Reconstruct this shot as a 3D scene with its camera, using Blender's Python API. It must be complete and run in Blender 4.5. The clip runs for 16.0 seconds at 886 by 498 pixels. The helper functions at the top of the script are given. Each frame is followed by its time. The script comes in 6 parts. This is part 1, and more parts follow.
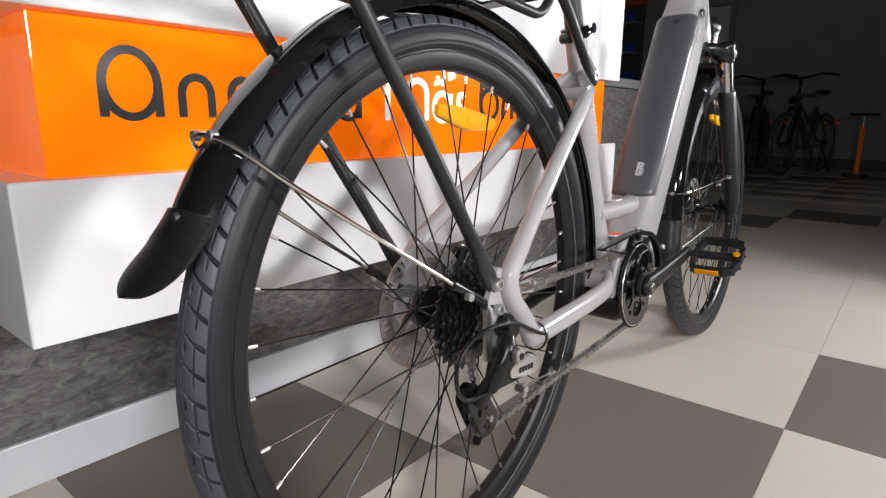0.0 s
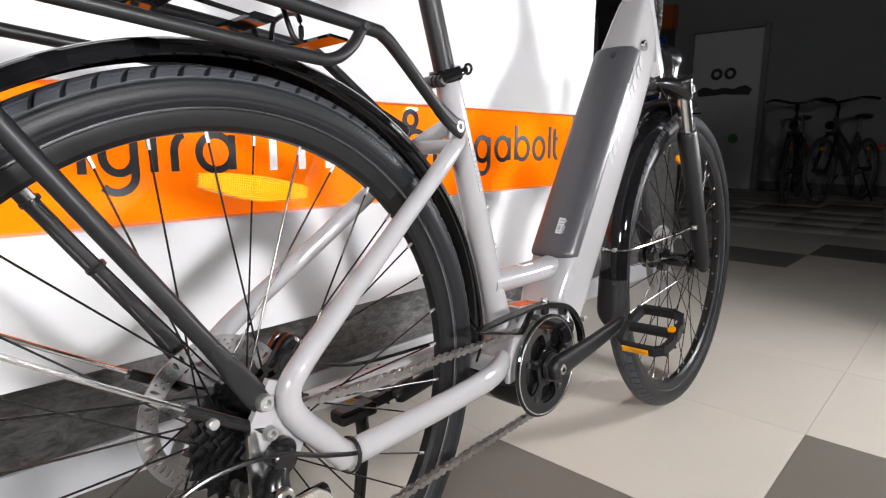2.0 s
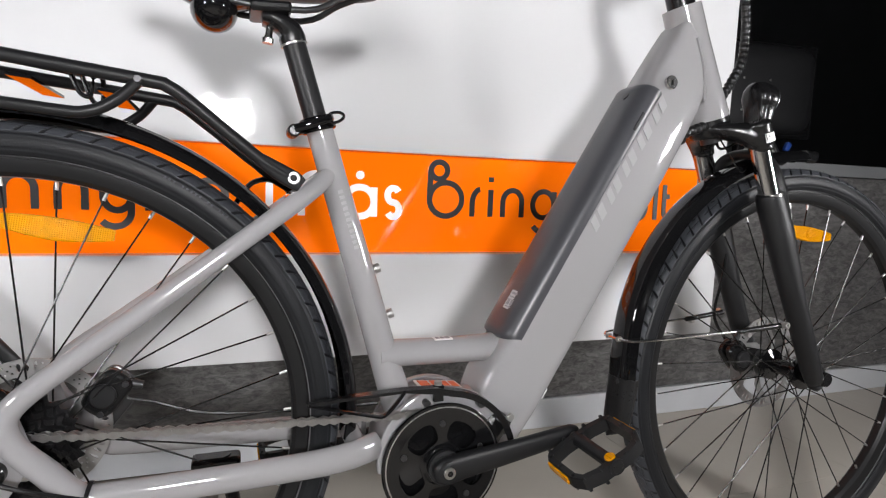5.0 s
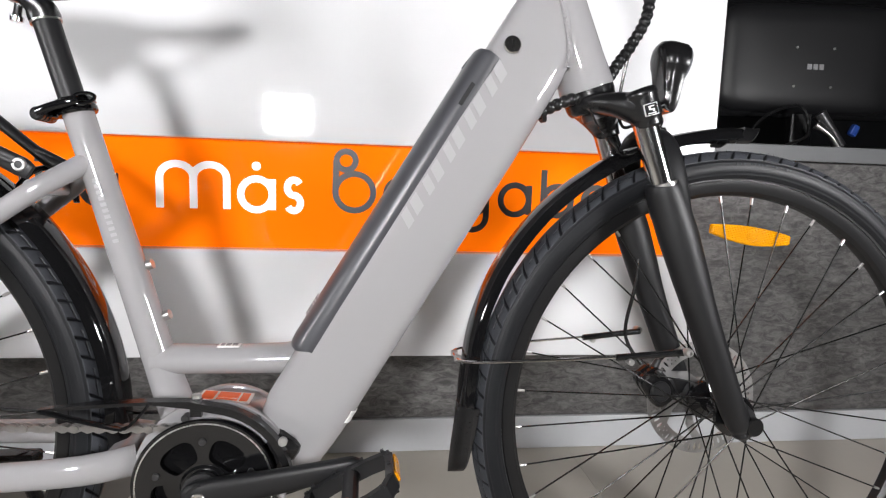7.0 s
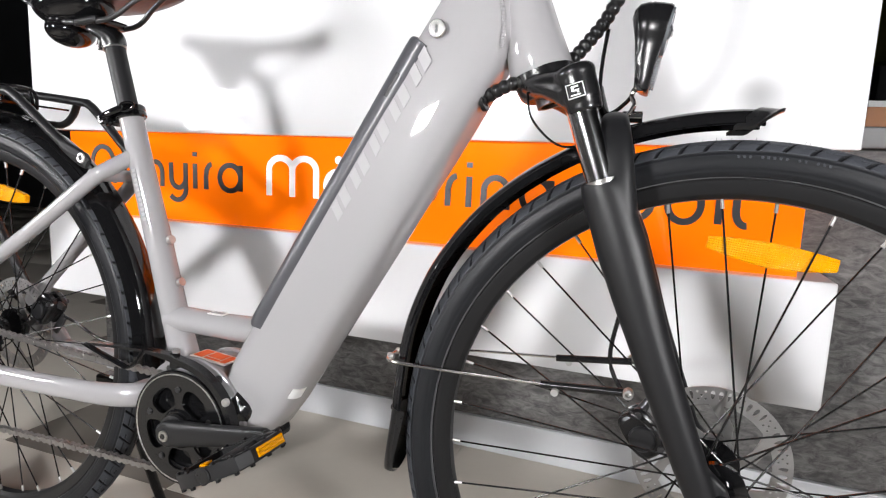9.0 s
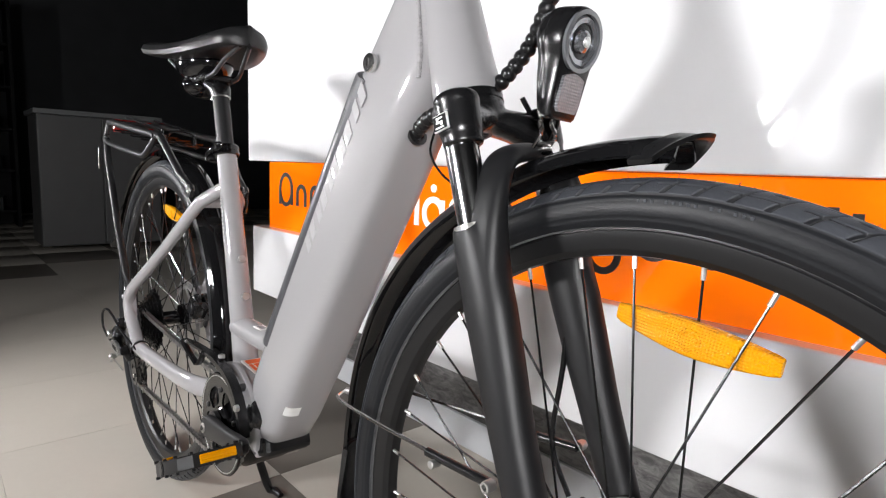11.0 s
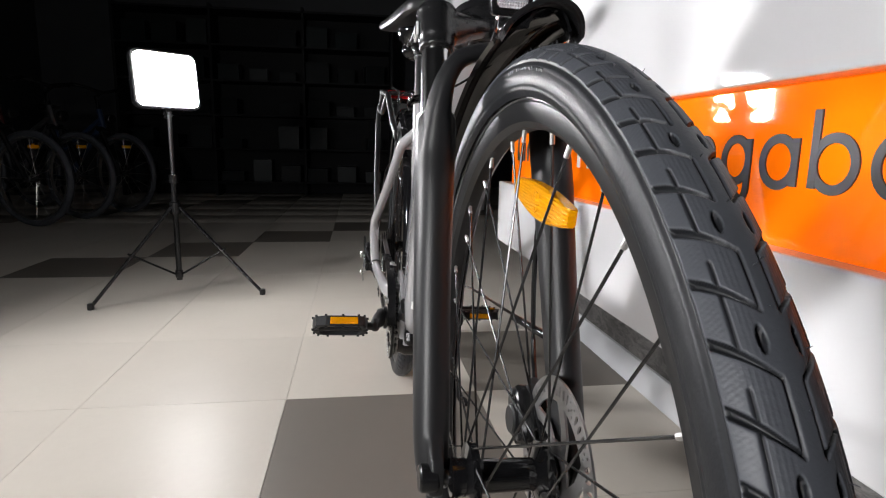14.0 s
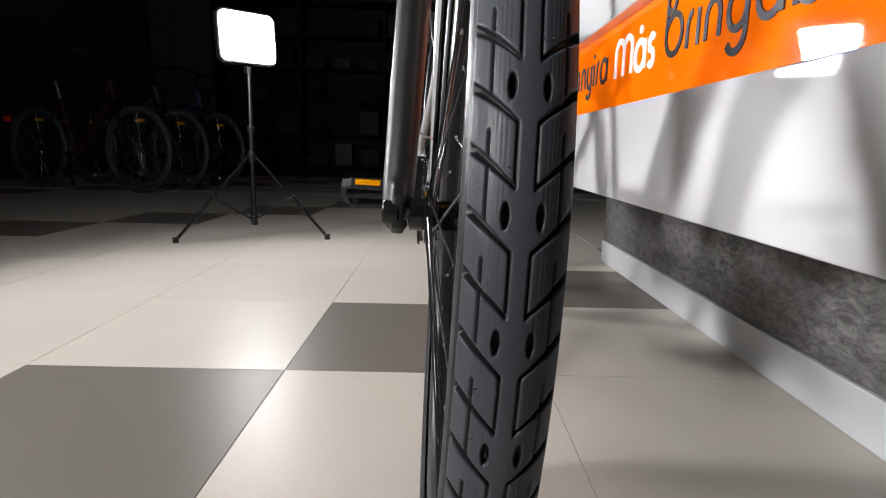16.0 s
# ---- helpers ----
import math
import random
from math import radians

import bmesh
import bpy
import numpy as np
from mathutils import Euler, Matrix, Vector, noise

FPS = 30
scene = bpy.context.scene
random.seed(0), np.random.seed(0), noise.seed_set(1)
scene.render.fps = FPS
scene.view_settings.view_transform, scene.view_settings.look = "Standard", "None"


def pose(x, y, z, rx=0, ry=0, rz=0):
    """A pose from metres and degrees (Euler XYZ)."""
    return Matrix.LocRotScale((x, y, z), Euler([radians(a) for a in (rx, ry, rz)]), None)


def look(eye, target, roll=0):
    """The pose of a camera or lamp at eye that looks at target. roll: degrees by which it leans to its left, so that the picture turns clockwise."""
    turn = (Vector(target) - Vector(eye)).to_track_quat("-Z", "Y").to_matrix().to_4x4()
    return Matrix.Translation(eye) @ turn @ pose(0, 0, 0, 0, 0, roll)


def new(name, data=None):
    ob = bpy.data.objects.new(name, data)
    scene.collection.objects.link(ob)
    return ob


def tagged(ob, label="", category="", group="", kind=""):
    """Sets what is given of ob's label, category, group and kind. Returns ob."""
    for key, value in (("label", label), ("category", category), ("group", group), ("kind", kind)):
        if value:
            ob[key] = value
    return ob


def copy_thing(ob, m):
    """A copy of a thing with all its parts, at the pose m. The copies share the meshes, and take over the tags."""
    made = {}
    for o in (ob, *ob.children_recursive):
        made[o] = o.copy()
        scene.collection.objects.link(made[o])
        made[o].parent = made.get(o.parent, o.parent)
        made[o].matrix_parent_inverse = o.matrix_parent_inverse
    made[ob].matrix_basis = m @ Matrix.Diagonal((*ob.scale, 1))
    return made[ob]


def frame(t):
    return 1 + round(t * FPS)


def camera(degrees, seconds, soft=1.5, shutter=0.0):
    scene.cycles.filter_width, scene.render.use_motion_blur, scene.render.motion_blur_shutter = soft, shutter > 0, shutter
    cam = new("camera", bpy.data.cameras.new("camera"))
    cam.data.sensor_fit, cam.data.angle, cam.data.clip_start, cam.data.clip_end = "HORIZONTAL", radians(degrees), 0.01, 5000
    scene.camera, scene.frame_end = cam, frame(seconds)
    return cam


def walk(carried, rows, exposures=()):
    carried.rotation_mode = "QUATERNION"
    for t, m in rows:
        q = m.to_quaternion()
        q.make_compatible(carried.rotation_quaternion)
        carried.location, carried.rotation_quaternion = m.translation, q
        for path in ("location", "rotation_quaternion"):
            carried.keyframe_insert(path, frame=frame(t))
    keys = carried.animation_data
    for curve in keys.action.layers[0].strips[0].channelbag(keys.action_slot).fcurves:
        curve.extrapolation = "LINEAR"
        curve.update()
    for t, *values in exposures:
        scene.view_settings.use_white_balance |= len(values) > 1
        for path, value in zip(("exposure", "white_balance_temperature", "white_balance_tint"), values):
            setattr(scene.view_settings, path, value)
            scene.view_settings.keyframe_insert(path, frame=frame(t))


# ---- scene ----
cam = camera(74.7, 16.0, soft=1.2)
PATH = [
    (0, (-0.482, -0.408, 0.569), (1.032, 0.823, 0.131), 0.4),
    (0.5, (-0.435, -0.421, 0.577), (1.073, 0.817, 0.138), 0.3),
    (1, (-0.358, -0.446, 0.59), (1.13, 0.817, 0.156), 0.0),
    (1.5, (-0.275, -0.472, 0.601), (1.185, 0.832, 0.189), 0.1),
    (2, (-0.201, -0.499, 0.614), (1.235, 0.844, 0.249), 0.2),
    (2.5, (-0.132, -0.549, 0.62), (1.234, 0.878, 0.306), 0.0),
    (3, (-0.061, -0.605, 0.617), (1.171, 0.947, 0.345), -0.1),
    (3.2, (-0.033, -0.624, 0.614), (1.122, 0.988, 0.356), 0.1),
    (5.3, (0.337, -0.699, 0.633), (0.955, 1.19, 0.407), 2.1),
    (5.5, (0.386, -0.695, 0.634), (0.965, 1.206, 0.404), 2.0),
    (6, (0.495, -0.684, 0.63), (0.974, 1.245, 0.405), 2.0),
    (6.5, (0.59, -0.673, 0.629), (0.973, 1.276, 0.396), 1.9),
    (7, (0.689, -0.683, 0.631), (0.943, 1.287, 0.391), 1.9),
    (7.5, (0.796, -0.697, 0.639), (0.8, 1.287, 0.388), 1.6),
    (8, (0.899, -0.691, 0.648), (0.619, 1.271, 0.382), 2.0),
    (8.5, (0.995, -0.659, 0.643), (0.5, 1.259, 0.367), 2.4),
    (9, (1.086, -0.61, 0.644), (0.393, 1.244, 0.354), 2.4),
    (9.2, (1.121, -0.586, 0.645), (0.342, 1.232, 0.353), 2.5),
    (11.3, (1.376, -0.335, 0.697), (-0.178, 0.886, 0.388), 1.5),
    (11.5, (1.382, -0.315, 0.709), (-0.217, 0.836, 0.365), 1.0),
    (12, (1.413, -0.248, 0.704), (-0.308, 0.716, 0.375), 1.4),
    (12.5, (1.447, -0.189, 0.703), (-0.368, 0.581, 0.369), 1.2),
    (13, (1.49, -0.153, 0.682), (-0.398, 0.413, 0.345), 1.2),
    (13.5, (1.538, -0.138, 0.649), (-0.386, 0.281, 0.3), 0.8),
    (14, (1.59, -0.108, 0.608), (-0.358, 0.183, 0.258), 1.0),
    (14.5, (1.629, -0.07, 0.55), (-0.332, 0.105, 0.197), 1.1),
    (15, (1.661, -0.046, 0.49), (-0.307, 0.036, 0.142), 1.0),
    (15.5, (1.687, -0.025, 0.431), (-0.284, 0.007, 0.09), 1.4),
    (16, (1.7, -0.007, 0.402), (-0.27, 0.006, 0.058), 1.3),
]
EXPO = [(0, 0.49), (1.5, 0.61), (2.5, 0.69), (3.2, 0.68), (4.6, 0.24), (5.3, -0.14), (6.2, -0.14), (6.7, 0.09), (7.2, 0.42), (8, 0.52), (9.2, 0.52), (11.3, 0.44), (13, 0.37), (14.5, 0.54), (16, 0.57)]
walk(cam, [(t, look(eye, target, roll)) for t, eye, target, roll in PATH], EXPO)

# world: a closed dark shop at night, almost no sky light
world = bpy.data.worlds.new("world")
scene.world = world
world.use_nodes = True
world.node_tree.nodes["Background"].inputs[0].default_value = (0.5, 0.6, 0.75, 1)
world.node_tree.nodes["Background"].inputs[1].default_value = 0.02


# ---- materials ----
def mat(name, base, rough=0.5, metal=0.0, vary=0.12, scale=8.0, bump=0.0, bscale=60.0, coat=0.0, spec=0.5, rvar=0.08):
    m = bpy.data.materials.new(name)
    m.use_nodes = True
    nt = m.node_tree
    b = nt.nodes["Principled BSDF"]
    b.inputs["Roughness"].default_value = rough
    b.inputs["Metallic"].default_value = metal
    b.inputs["Coat Weight"].default_value = coat
    b.inputs["Coat Roughness"].default_value = 0.035
    b.inputs["Specular IOR Level"].default_value = spec
    tc = nt.nodes.new("ShaderNodeTexCoord")
    big = nt.nodes.new("ShaderNodeTexNoise")
    big.inputs["Scale"].default_value = scale
    big.inputs["Detail"].default_value = 6
    fine = nt.nodes.new("ShaderNodeTexNoise")
    fine.inputs["Scale"].default_value = scale * 14
    fine.inputs["Detail"].default_value = 4
    nt.links.new(tc.outputs["Object"], big.inputs["Vector"])
    nt.links.new(tc.outputs["Object"], fine.inputs["Vector"])
    add = nt.nodes.new("ShaderNodeMath")
    add.operation = "MULTIPLY_ADD"
    add.inputs[1].default_value = 0.4
    nt.links.new(fine.outputs["Fac"], add.inputs[0])
    nt.links.new(big.outputs["Fac"], add.inputs[2])
    ramp = nt.nodes.new("ShaderNodeMapRange")
    ramp.inputs[1].default_value, ramp.inputs[2].default_value = 0.35, 1.05
    ramp.inputs[3].default_value, ramp.inputs[4].default_value = 1 - vary, 1 + vary
    nt.links.new(add.outputs[0], ramp.inputs[0])
    mul = nt.nodes.new("ShaderNodeVectorMath")
    mul.operation = "SCALE"
    mul.inputs[0].default_value = base
    nt.links.new(ramp.outputs[0], mul.inputs["Scale"])
    nt.links.new(mul.outputs[0], b.inputs["Base Color"])
    rr = nt.nodes.new("ShaderNodeMapRange")
    rr.inputs[3].default_value, rr.inputs[4].default_value = max(0.02, rough - rvar), min(1, rough + rvar)
    nt.links.new(fine.outputs["Fac"], rr.inputs[0])
    nt.links.new(rr.outputs[0], b.inputs["Roughness"])
    if bump:
        n2 = nt.nodes.new("ShaderNodeTexNoise")
        n2.inputs["Scale"].default_value = bscale
        n2.inputs["Detail"].default_value = 5
        nt.links.new(tc.outputs["Object"], n2.inputs["Vector"])
        bp = nt.nodes.new("ShaderNodeBump")
        bp.inputs["Strength"].default_value = bump
        bp.inputs["Distance"].default_value = 0.002
        nt.links.new(n2.outputs["Fac"], bp.inputs["Height"])
        nt.links.new(bp.outputs["Normal"], b.inputs["Normal"])
    return m


def glow(name, colour, strength):
    m = bpy.data.materials.new(name)
    m.use_nodes = True
    b = m.node_tree.nodes["Principled BSDF"]
    b.inputs["Base Color"].default_value = (*colour, 1)
    b.inputs["Emission Color"].default_value = (*colour, 1)
    b.inputs["Emission Strength"].default_value = strength
    return m


PAINT = mat("grey_gloss_paint", (0.305, 0.297, 0.304), 0.35, vary=0.006, scale=5, coat=1.0, rvar=0.01, spec=0.08)
BLACK = mat("black_satin_metal", (0.007, 0.007, 0.0075), 0.26, vary=0.1, scale=9, rvar=0.015, spec=0.4)
CROWN = mat("black_satin_casting", (0.008, 0.008, 0.0085), 0.27, vary=0.06, scale=5, rvar=0.012, spec=0.5)
GLOSS = mat("black_gloss_plastic", (0.006, 0.006, 0.0065), 0.06, vary=0.1, scale=10, rvar=0.03)
MATT = mat("matt_black_paint", (0.0095, 0.0096, 0.0105), 0.43, spec=0.34, vary=0.06, scale=9, bump=0.03, bscale=700, rvar=0.02)
RW = 0.3405  # radius of the wheels over the tyre
RUBBER = mat("tyre_rubber", (0.0105, 0.0112, 0.0128), 0.42, spec=0.22, vary=0.16, scale=16, bump=0.12, bscale=420)


def brighten_dusty_tread(m):
    """Floor dust on the proud blocks of a tyre's tread, made paler to look lit; the grooves and sidewalls stay clean
    and dark.
    """
    nt = m.node_tree
    b = nt.nodes["Principled BSDF"]
    tc = nt.nodes["Texture Coordinate"]
    sep = nt.nodes.new("ShaderNodeSeparateXYZ")
    nt.links.new(tc.outputs["Object"], sep.inputs[0])
    flat = nt.nodes.new("ShaderNodeCombineXYZ")
    nt.links.new(sep.outputs["X"], flat.inputs["X"])
    nt.links.new(sep.outputs["Z"], flat.inputs["Y"])
    far = nt.nodes.new("ShaderNodeVectorMath")
    far.operation = "LENGTH"
    nt.links.new(flat.outputs[0], far.inputs[0])
    less = nt.nodes.new("ShaderNodeMath")
    less.operation = "SUBTRACT"
    less.inputs[1].default_value = RW - 0.0228
    nt.links.new(far.outputs["Value"], less.inputs[0])
    tube = nt.nodes.new("ShaderNodeCombineXYZ")
    nt.links.new(less.outputs[0], tube.inputs["X"])
    nt.links.new(sep.outputs["Y"], tube.inputs["Y"])
    deep = nt.nodes.new("ShaderNodeVectorMath")
    deep.operation = "LENGTH"
    nt.links.new(tube.outputs[0], deep.inputs[0])
    # pale tops against dark grooves: lit faces and groove shade put into the colour
    mr = nt.nodes.new("ShaderNodeMapRange")
    mr.inputs[1].default_value, mr.inputs[2].default_value, mr.inputs[3].default_value, mr.inputs[4].default_value = 0.0216, 0.0226, 1.0, 4.4
    nt.links.new(deep.outputs["Value"], mr.inputs[0])
    mul = nt.nodes.new("ShaderNodeVectorMath")
    mul.operation = "SCALE"
    nt.links.new(b.inputs["Base Color"].links[0].from_socket, mul.inputs[0])
    nt.links.new(mr.outputs[0], mul.inputs["Scale"])
    nt.links.new(mul.outputs[0], b.inputs["Base Color"])


brighten_dusty_tread(RUBBER)
FLAP = mat("soft_rubber", (0.009, 0.009, 0.0095), 0.3, spec=0.42, vary=0.2, scale=30, bump=0.1, bscale=300)
CHROME = mat("chromed_steel", (0.62, 0.61, 0.6), 0.16, metal=1, vary=0.06, scale=30)
STEEL = mat("brushed_steel", (0.5, 0.49, 0.47), 0.3, metal=1, vary=0.12, scale=60, bump=0.05, bscale=700)
DARKSTEEL = mat("dark_steel", (0.06, 0.06, 0.062), 0.33, metal=0.7, vary=0.25, scale=60)
AMBER = mat("amber_reflector", (0.9, 0.36, 0.0), 0.16, vary=0.12, scale=60, spec=0.35)


def prisms(m, step, axes):
    """Rows of small corner prisms moulded into reflector plastic."""
    nt = m.node_tree
    b = nt.nodes["Principled BSDF"]
    heights = []
    for axis in axes:
        w = nt.nodes.new("ShaderNodeTexWave")
        w.bands_direction, w.wave_profile = axis, "TRI"
        w.inputs["Scale"].default_value = 0.314 / step
        nt.links.new(nt.nodes["Texture Coordinate"].outputs["Object"], w.inputs["Vector"])
        heights.append(w)
    mul = nt.nodes.new("ShaderNodeMath")
    mul.operation = "MULTIPLY"
    nt.links.new(heights[0].outputs["Fac"], mul.inputs[0])
    nt.links.new(heights[1].outputs["Fac"], mul.inputs[1])
    bp = nt.nodes.new("ShaderNodeBump")
    bp.inputs["Strength"].default_value, bp.inputs["Distance"].default_value = 0.6, 0.002
    nt.links.new(mul.outputs[0], bp.inputs["Height"])
    nt.links.new(bp.outputs["Normal"], b.inputs["Normal"])
    b.inputs["Transmission Weight"].default_value = 0.15


prisms(AMBER, 0.0022, "XZ")
CLEAR = mat("clear_reflector", (0.42, 0.43, 0.45), 0.12, metal=0.4, vary=0.2, scale=200)
prisms(CLEAR, 0.0024, "YZ")
BEZEL = mat("clear_lamp_rim", (0.13, 0.135, 0.145), 0.14, vary=0.1, scale=40, coat=1.0)
BATT = mat("battery_cover_plastic", (0.056, 0.057, 0.064), 0.34, vary=0.08, scale=10, bump=0.04, bscale=900)
BOLT = mat("zinc_bolt", (0.52, 0.515, 0.505), 0.42, metal=1, vary=0.1, scale=60)
LETTER = mat("light_grey_decal", (0.36, 0.353, 0.36), 0.35, vary=0.01, coat=1.0, rvar=0.01, spec=0.08)
FAINT = mat("faint_grey_decal", (0.335, 0.328, 0.335), 0.5, vary=0.02)
SILVER = mat("polished_aluminium", (0.72, 0.72, 0.71), 0.28, metal=1, vary=0.05, scale=60)
LINK = mat("chain_steel", (0.33, 0.32, 0.313), 0.36, metal=1, vary=0.2, scale=90)
RIMM = mat("black_anodised_rim", (0.009, 0.009, 0.0095), 0.36, vary=0.08, scale=14, spec=0.3, rvar=0.02)
POLISH = mat("polished_chrome", (0.55, 0.55, 0.55), 0.15, metal=1, vary=0.04, scale=30, rvar=0.02)
LENS = mat("lamp_glass", (0.3, 0.31, 0.335), 0.08, metal=0.7, vary=0.4, scale=160, bump=0.1, bscale=300, coat=1.0)
DISC = mat("brake_disc_steel", (0.36, 0.355, 0.35), 0.44, metal=0.95, vary=0.15, scale=60, bump=0.05, bscale=700)
SPROCKET = mat("blackened_steel", (0.045, 0.045, 0.047), 0.2, metal=0.85, vary=0.15, scale=80, rvar=0.04)
LABEL = mat("white_label", (0.75, 0.75, 0.74), 0.4, vary=0.05)
PALE = mat("pale_grey_label", (0.42, 0.42, 0.43), 0.45, vary=0.06)
TAG = mat("grey_data_label", (0.25, 0.25, 0.26), 0.5, vary=0.35, scale=220)
WARN = mat("orange_red_label", (0.75, 0.12, 0.02), 0.4, vary=0.05)
WHITE = mat("white_gloss_laminate", (0.71, 0.71, 0.72), 0.05, vary=0.015, scale=3, rvar=0.015, spec=0.2)
SKIRT = mat("pale_grey_skirting", (0.55, 0.56, 0.58), 0.35, vary=0.04)
ORANGE = mat("orange_acrylic", (1.0, 0.2, 0.004), 0.08, vary=0.03, scale=2, coat=0.5, rvar=0.02)
SIGN = glow("backlit_orange_acrylic", (1.0, 0.17, 0.002), 0.42)
SIGN.node_tree.nodes["Principled BSDF"].inputs["Roughness"].default_value = 0.04
SIGN.node_tree.nodes["Principled BSDF"].inputs["Coat Weight"].default_value = 0.5
INK = mat("black_sign_letter", (0.03, 0.03, 0.033), 0.45, vary=0.05)
PURE = glow("backlit_white_letter", (0.85, 0.85, 0.85), 0.4)
WALL = mat("grey_wall_paint", (0.175, 0.18, 0.185), 0.7, vary=0.06, scale=3, bump=0.1, bscale=120)
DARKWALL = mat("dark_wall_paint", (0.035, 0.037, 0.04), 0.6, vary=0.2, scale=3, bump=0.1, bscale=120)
DOORM = mat("white_door_paint", (0.42, 0.42, 0.42), 0.45, vary=0.05)
CABINET = mat("grey_cabinet_laminate", (0.16, 0.165, 0.17), 0.45, vary=0.06)
BLUE = mat("blue_plastic", (0.014, 0.05, 0.24), 0.35, vary=0.2)
SADDLE = mat("black_saddle_vinyl", (0.008, 0.008, 0.0085), 0.36, vary=0.15, scale=40, bump=0.12, bscale=600, rvar=0.03, spec=0.4)
RIMWALL = mat("grey_rim_wall", (0.12, 0.121, 0.125), 0.36, vary=0.06, rvar=0.02)


def stone_material():
    """A dark mottled laminate: cloudy patches with short pale flecks."""
    m = mat("dark_stone_laminate", (0.095, 0.092, 0.09), 0.5, vary=0.3, scale=5, bump=0.25, bscale=160, rvar=0.12)
    nt = m.node_tree
    b = nt.nodes["Principled BSDF"]
    tc = nt.nodes["Texture Coordinate"]
    mp = nt.nodes.new("ShaderNodeMapping")
    mp.inputs["Rotation"].default_value = (0.3, 0.6, 0.2)
    mp.inputs["Scale"].default_value = (1.0, 1.0, 2.4)
    nt.links.new(tc.outputs["Object"], mp.inputs["Vector"])
    n = nt.nodes.new("ShaderNodeTexNoise")
    n.inputs["Scale"].default_value, n.inputs["Detail"].default_value, n.inputs["Roughness"].default_value = 30, 8, 0.72
    n.inputs["Distortion"].default_value = 0.8
    nt.links.new(mp.outputs["Vector"], n.inputs["Vector"])
    mr = nt.nodes.new("ShaderNodeMapRange")
    mr.inputs[1].default_value, mr.inputs[2].default_value, mr.inputs[3].default_value, mr.inputs[4].default_value = 0.38, 0.66, 0.5, 1.85
    nt.links.new(n.outputs["Fac"], mr.inputs[0])
    mul = nt.nodes.new("ShaderNodeVectorMath")
    mul.operation = "SCALE"
    nt.links.new(b.inputs["Base Color"].links[0].from_socket, mul.inputs[0])
    nt.links.new(mr.outputs[0], mul.inputs["Scale"])
    nt.links.new(mul.outputs[0], b.inputs["Base Color"])
    return m


STONE = stone_material()


def tile_material(name, base, rough):
    m = mat(name, base, rough, vary=0.045, scale=4, rvar=0.03, spec=0.09, bump=0.035, bscale=140)
    nt = m.node_tree
    info = nt.nodes.new("ShaderNodeObjectInfo")
    mr = nt.nodes.new("ShaderNodeMapRange")
    mr.inputs[3].default_value, mr.inputs[4].default_value = 0.975, 1.025
    nt.links.new(info.outputs["Random"], mr.inputs[0])
    mul = nt.nodes.new("ShaderNodeVectorMath")
    mul.operation = "SCALE"
    b = nt.nodes["Principled BSDF"]
    src = b.inputs["Base Color"].links[0].from_socket
    nt.links.new(src, mul.inputs[0])
    nt.links.new(mr.outputs[0], mul.inputs["Scale"])
    nt.links.new(mul.outputs[0], b.inputs["Base Color"])
    return m


TILE_L = tile_material("pale_stone_tile", (0.525, 0.487, 0.43), 0.36)
TILE_D = tile_material("taupe_stone_tile", (0.165, 0.148, 0.128), 0.38)
GROUT = mat("tile_grout", (0.5, 0.475, 0.43), 0.8, vary=0.1)


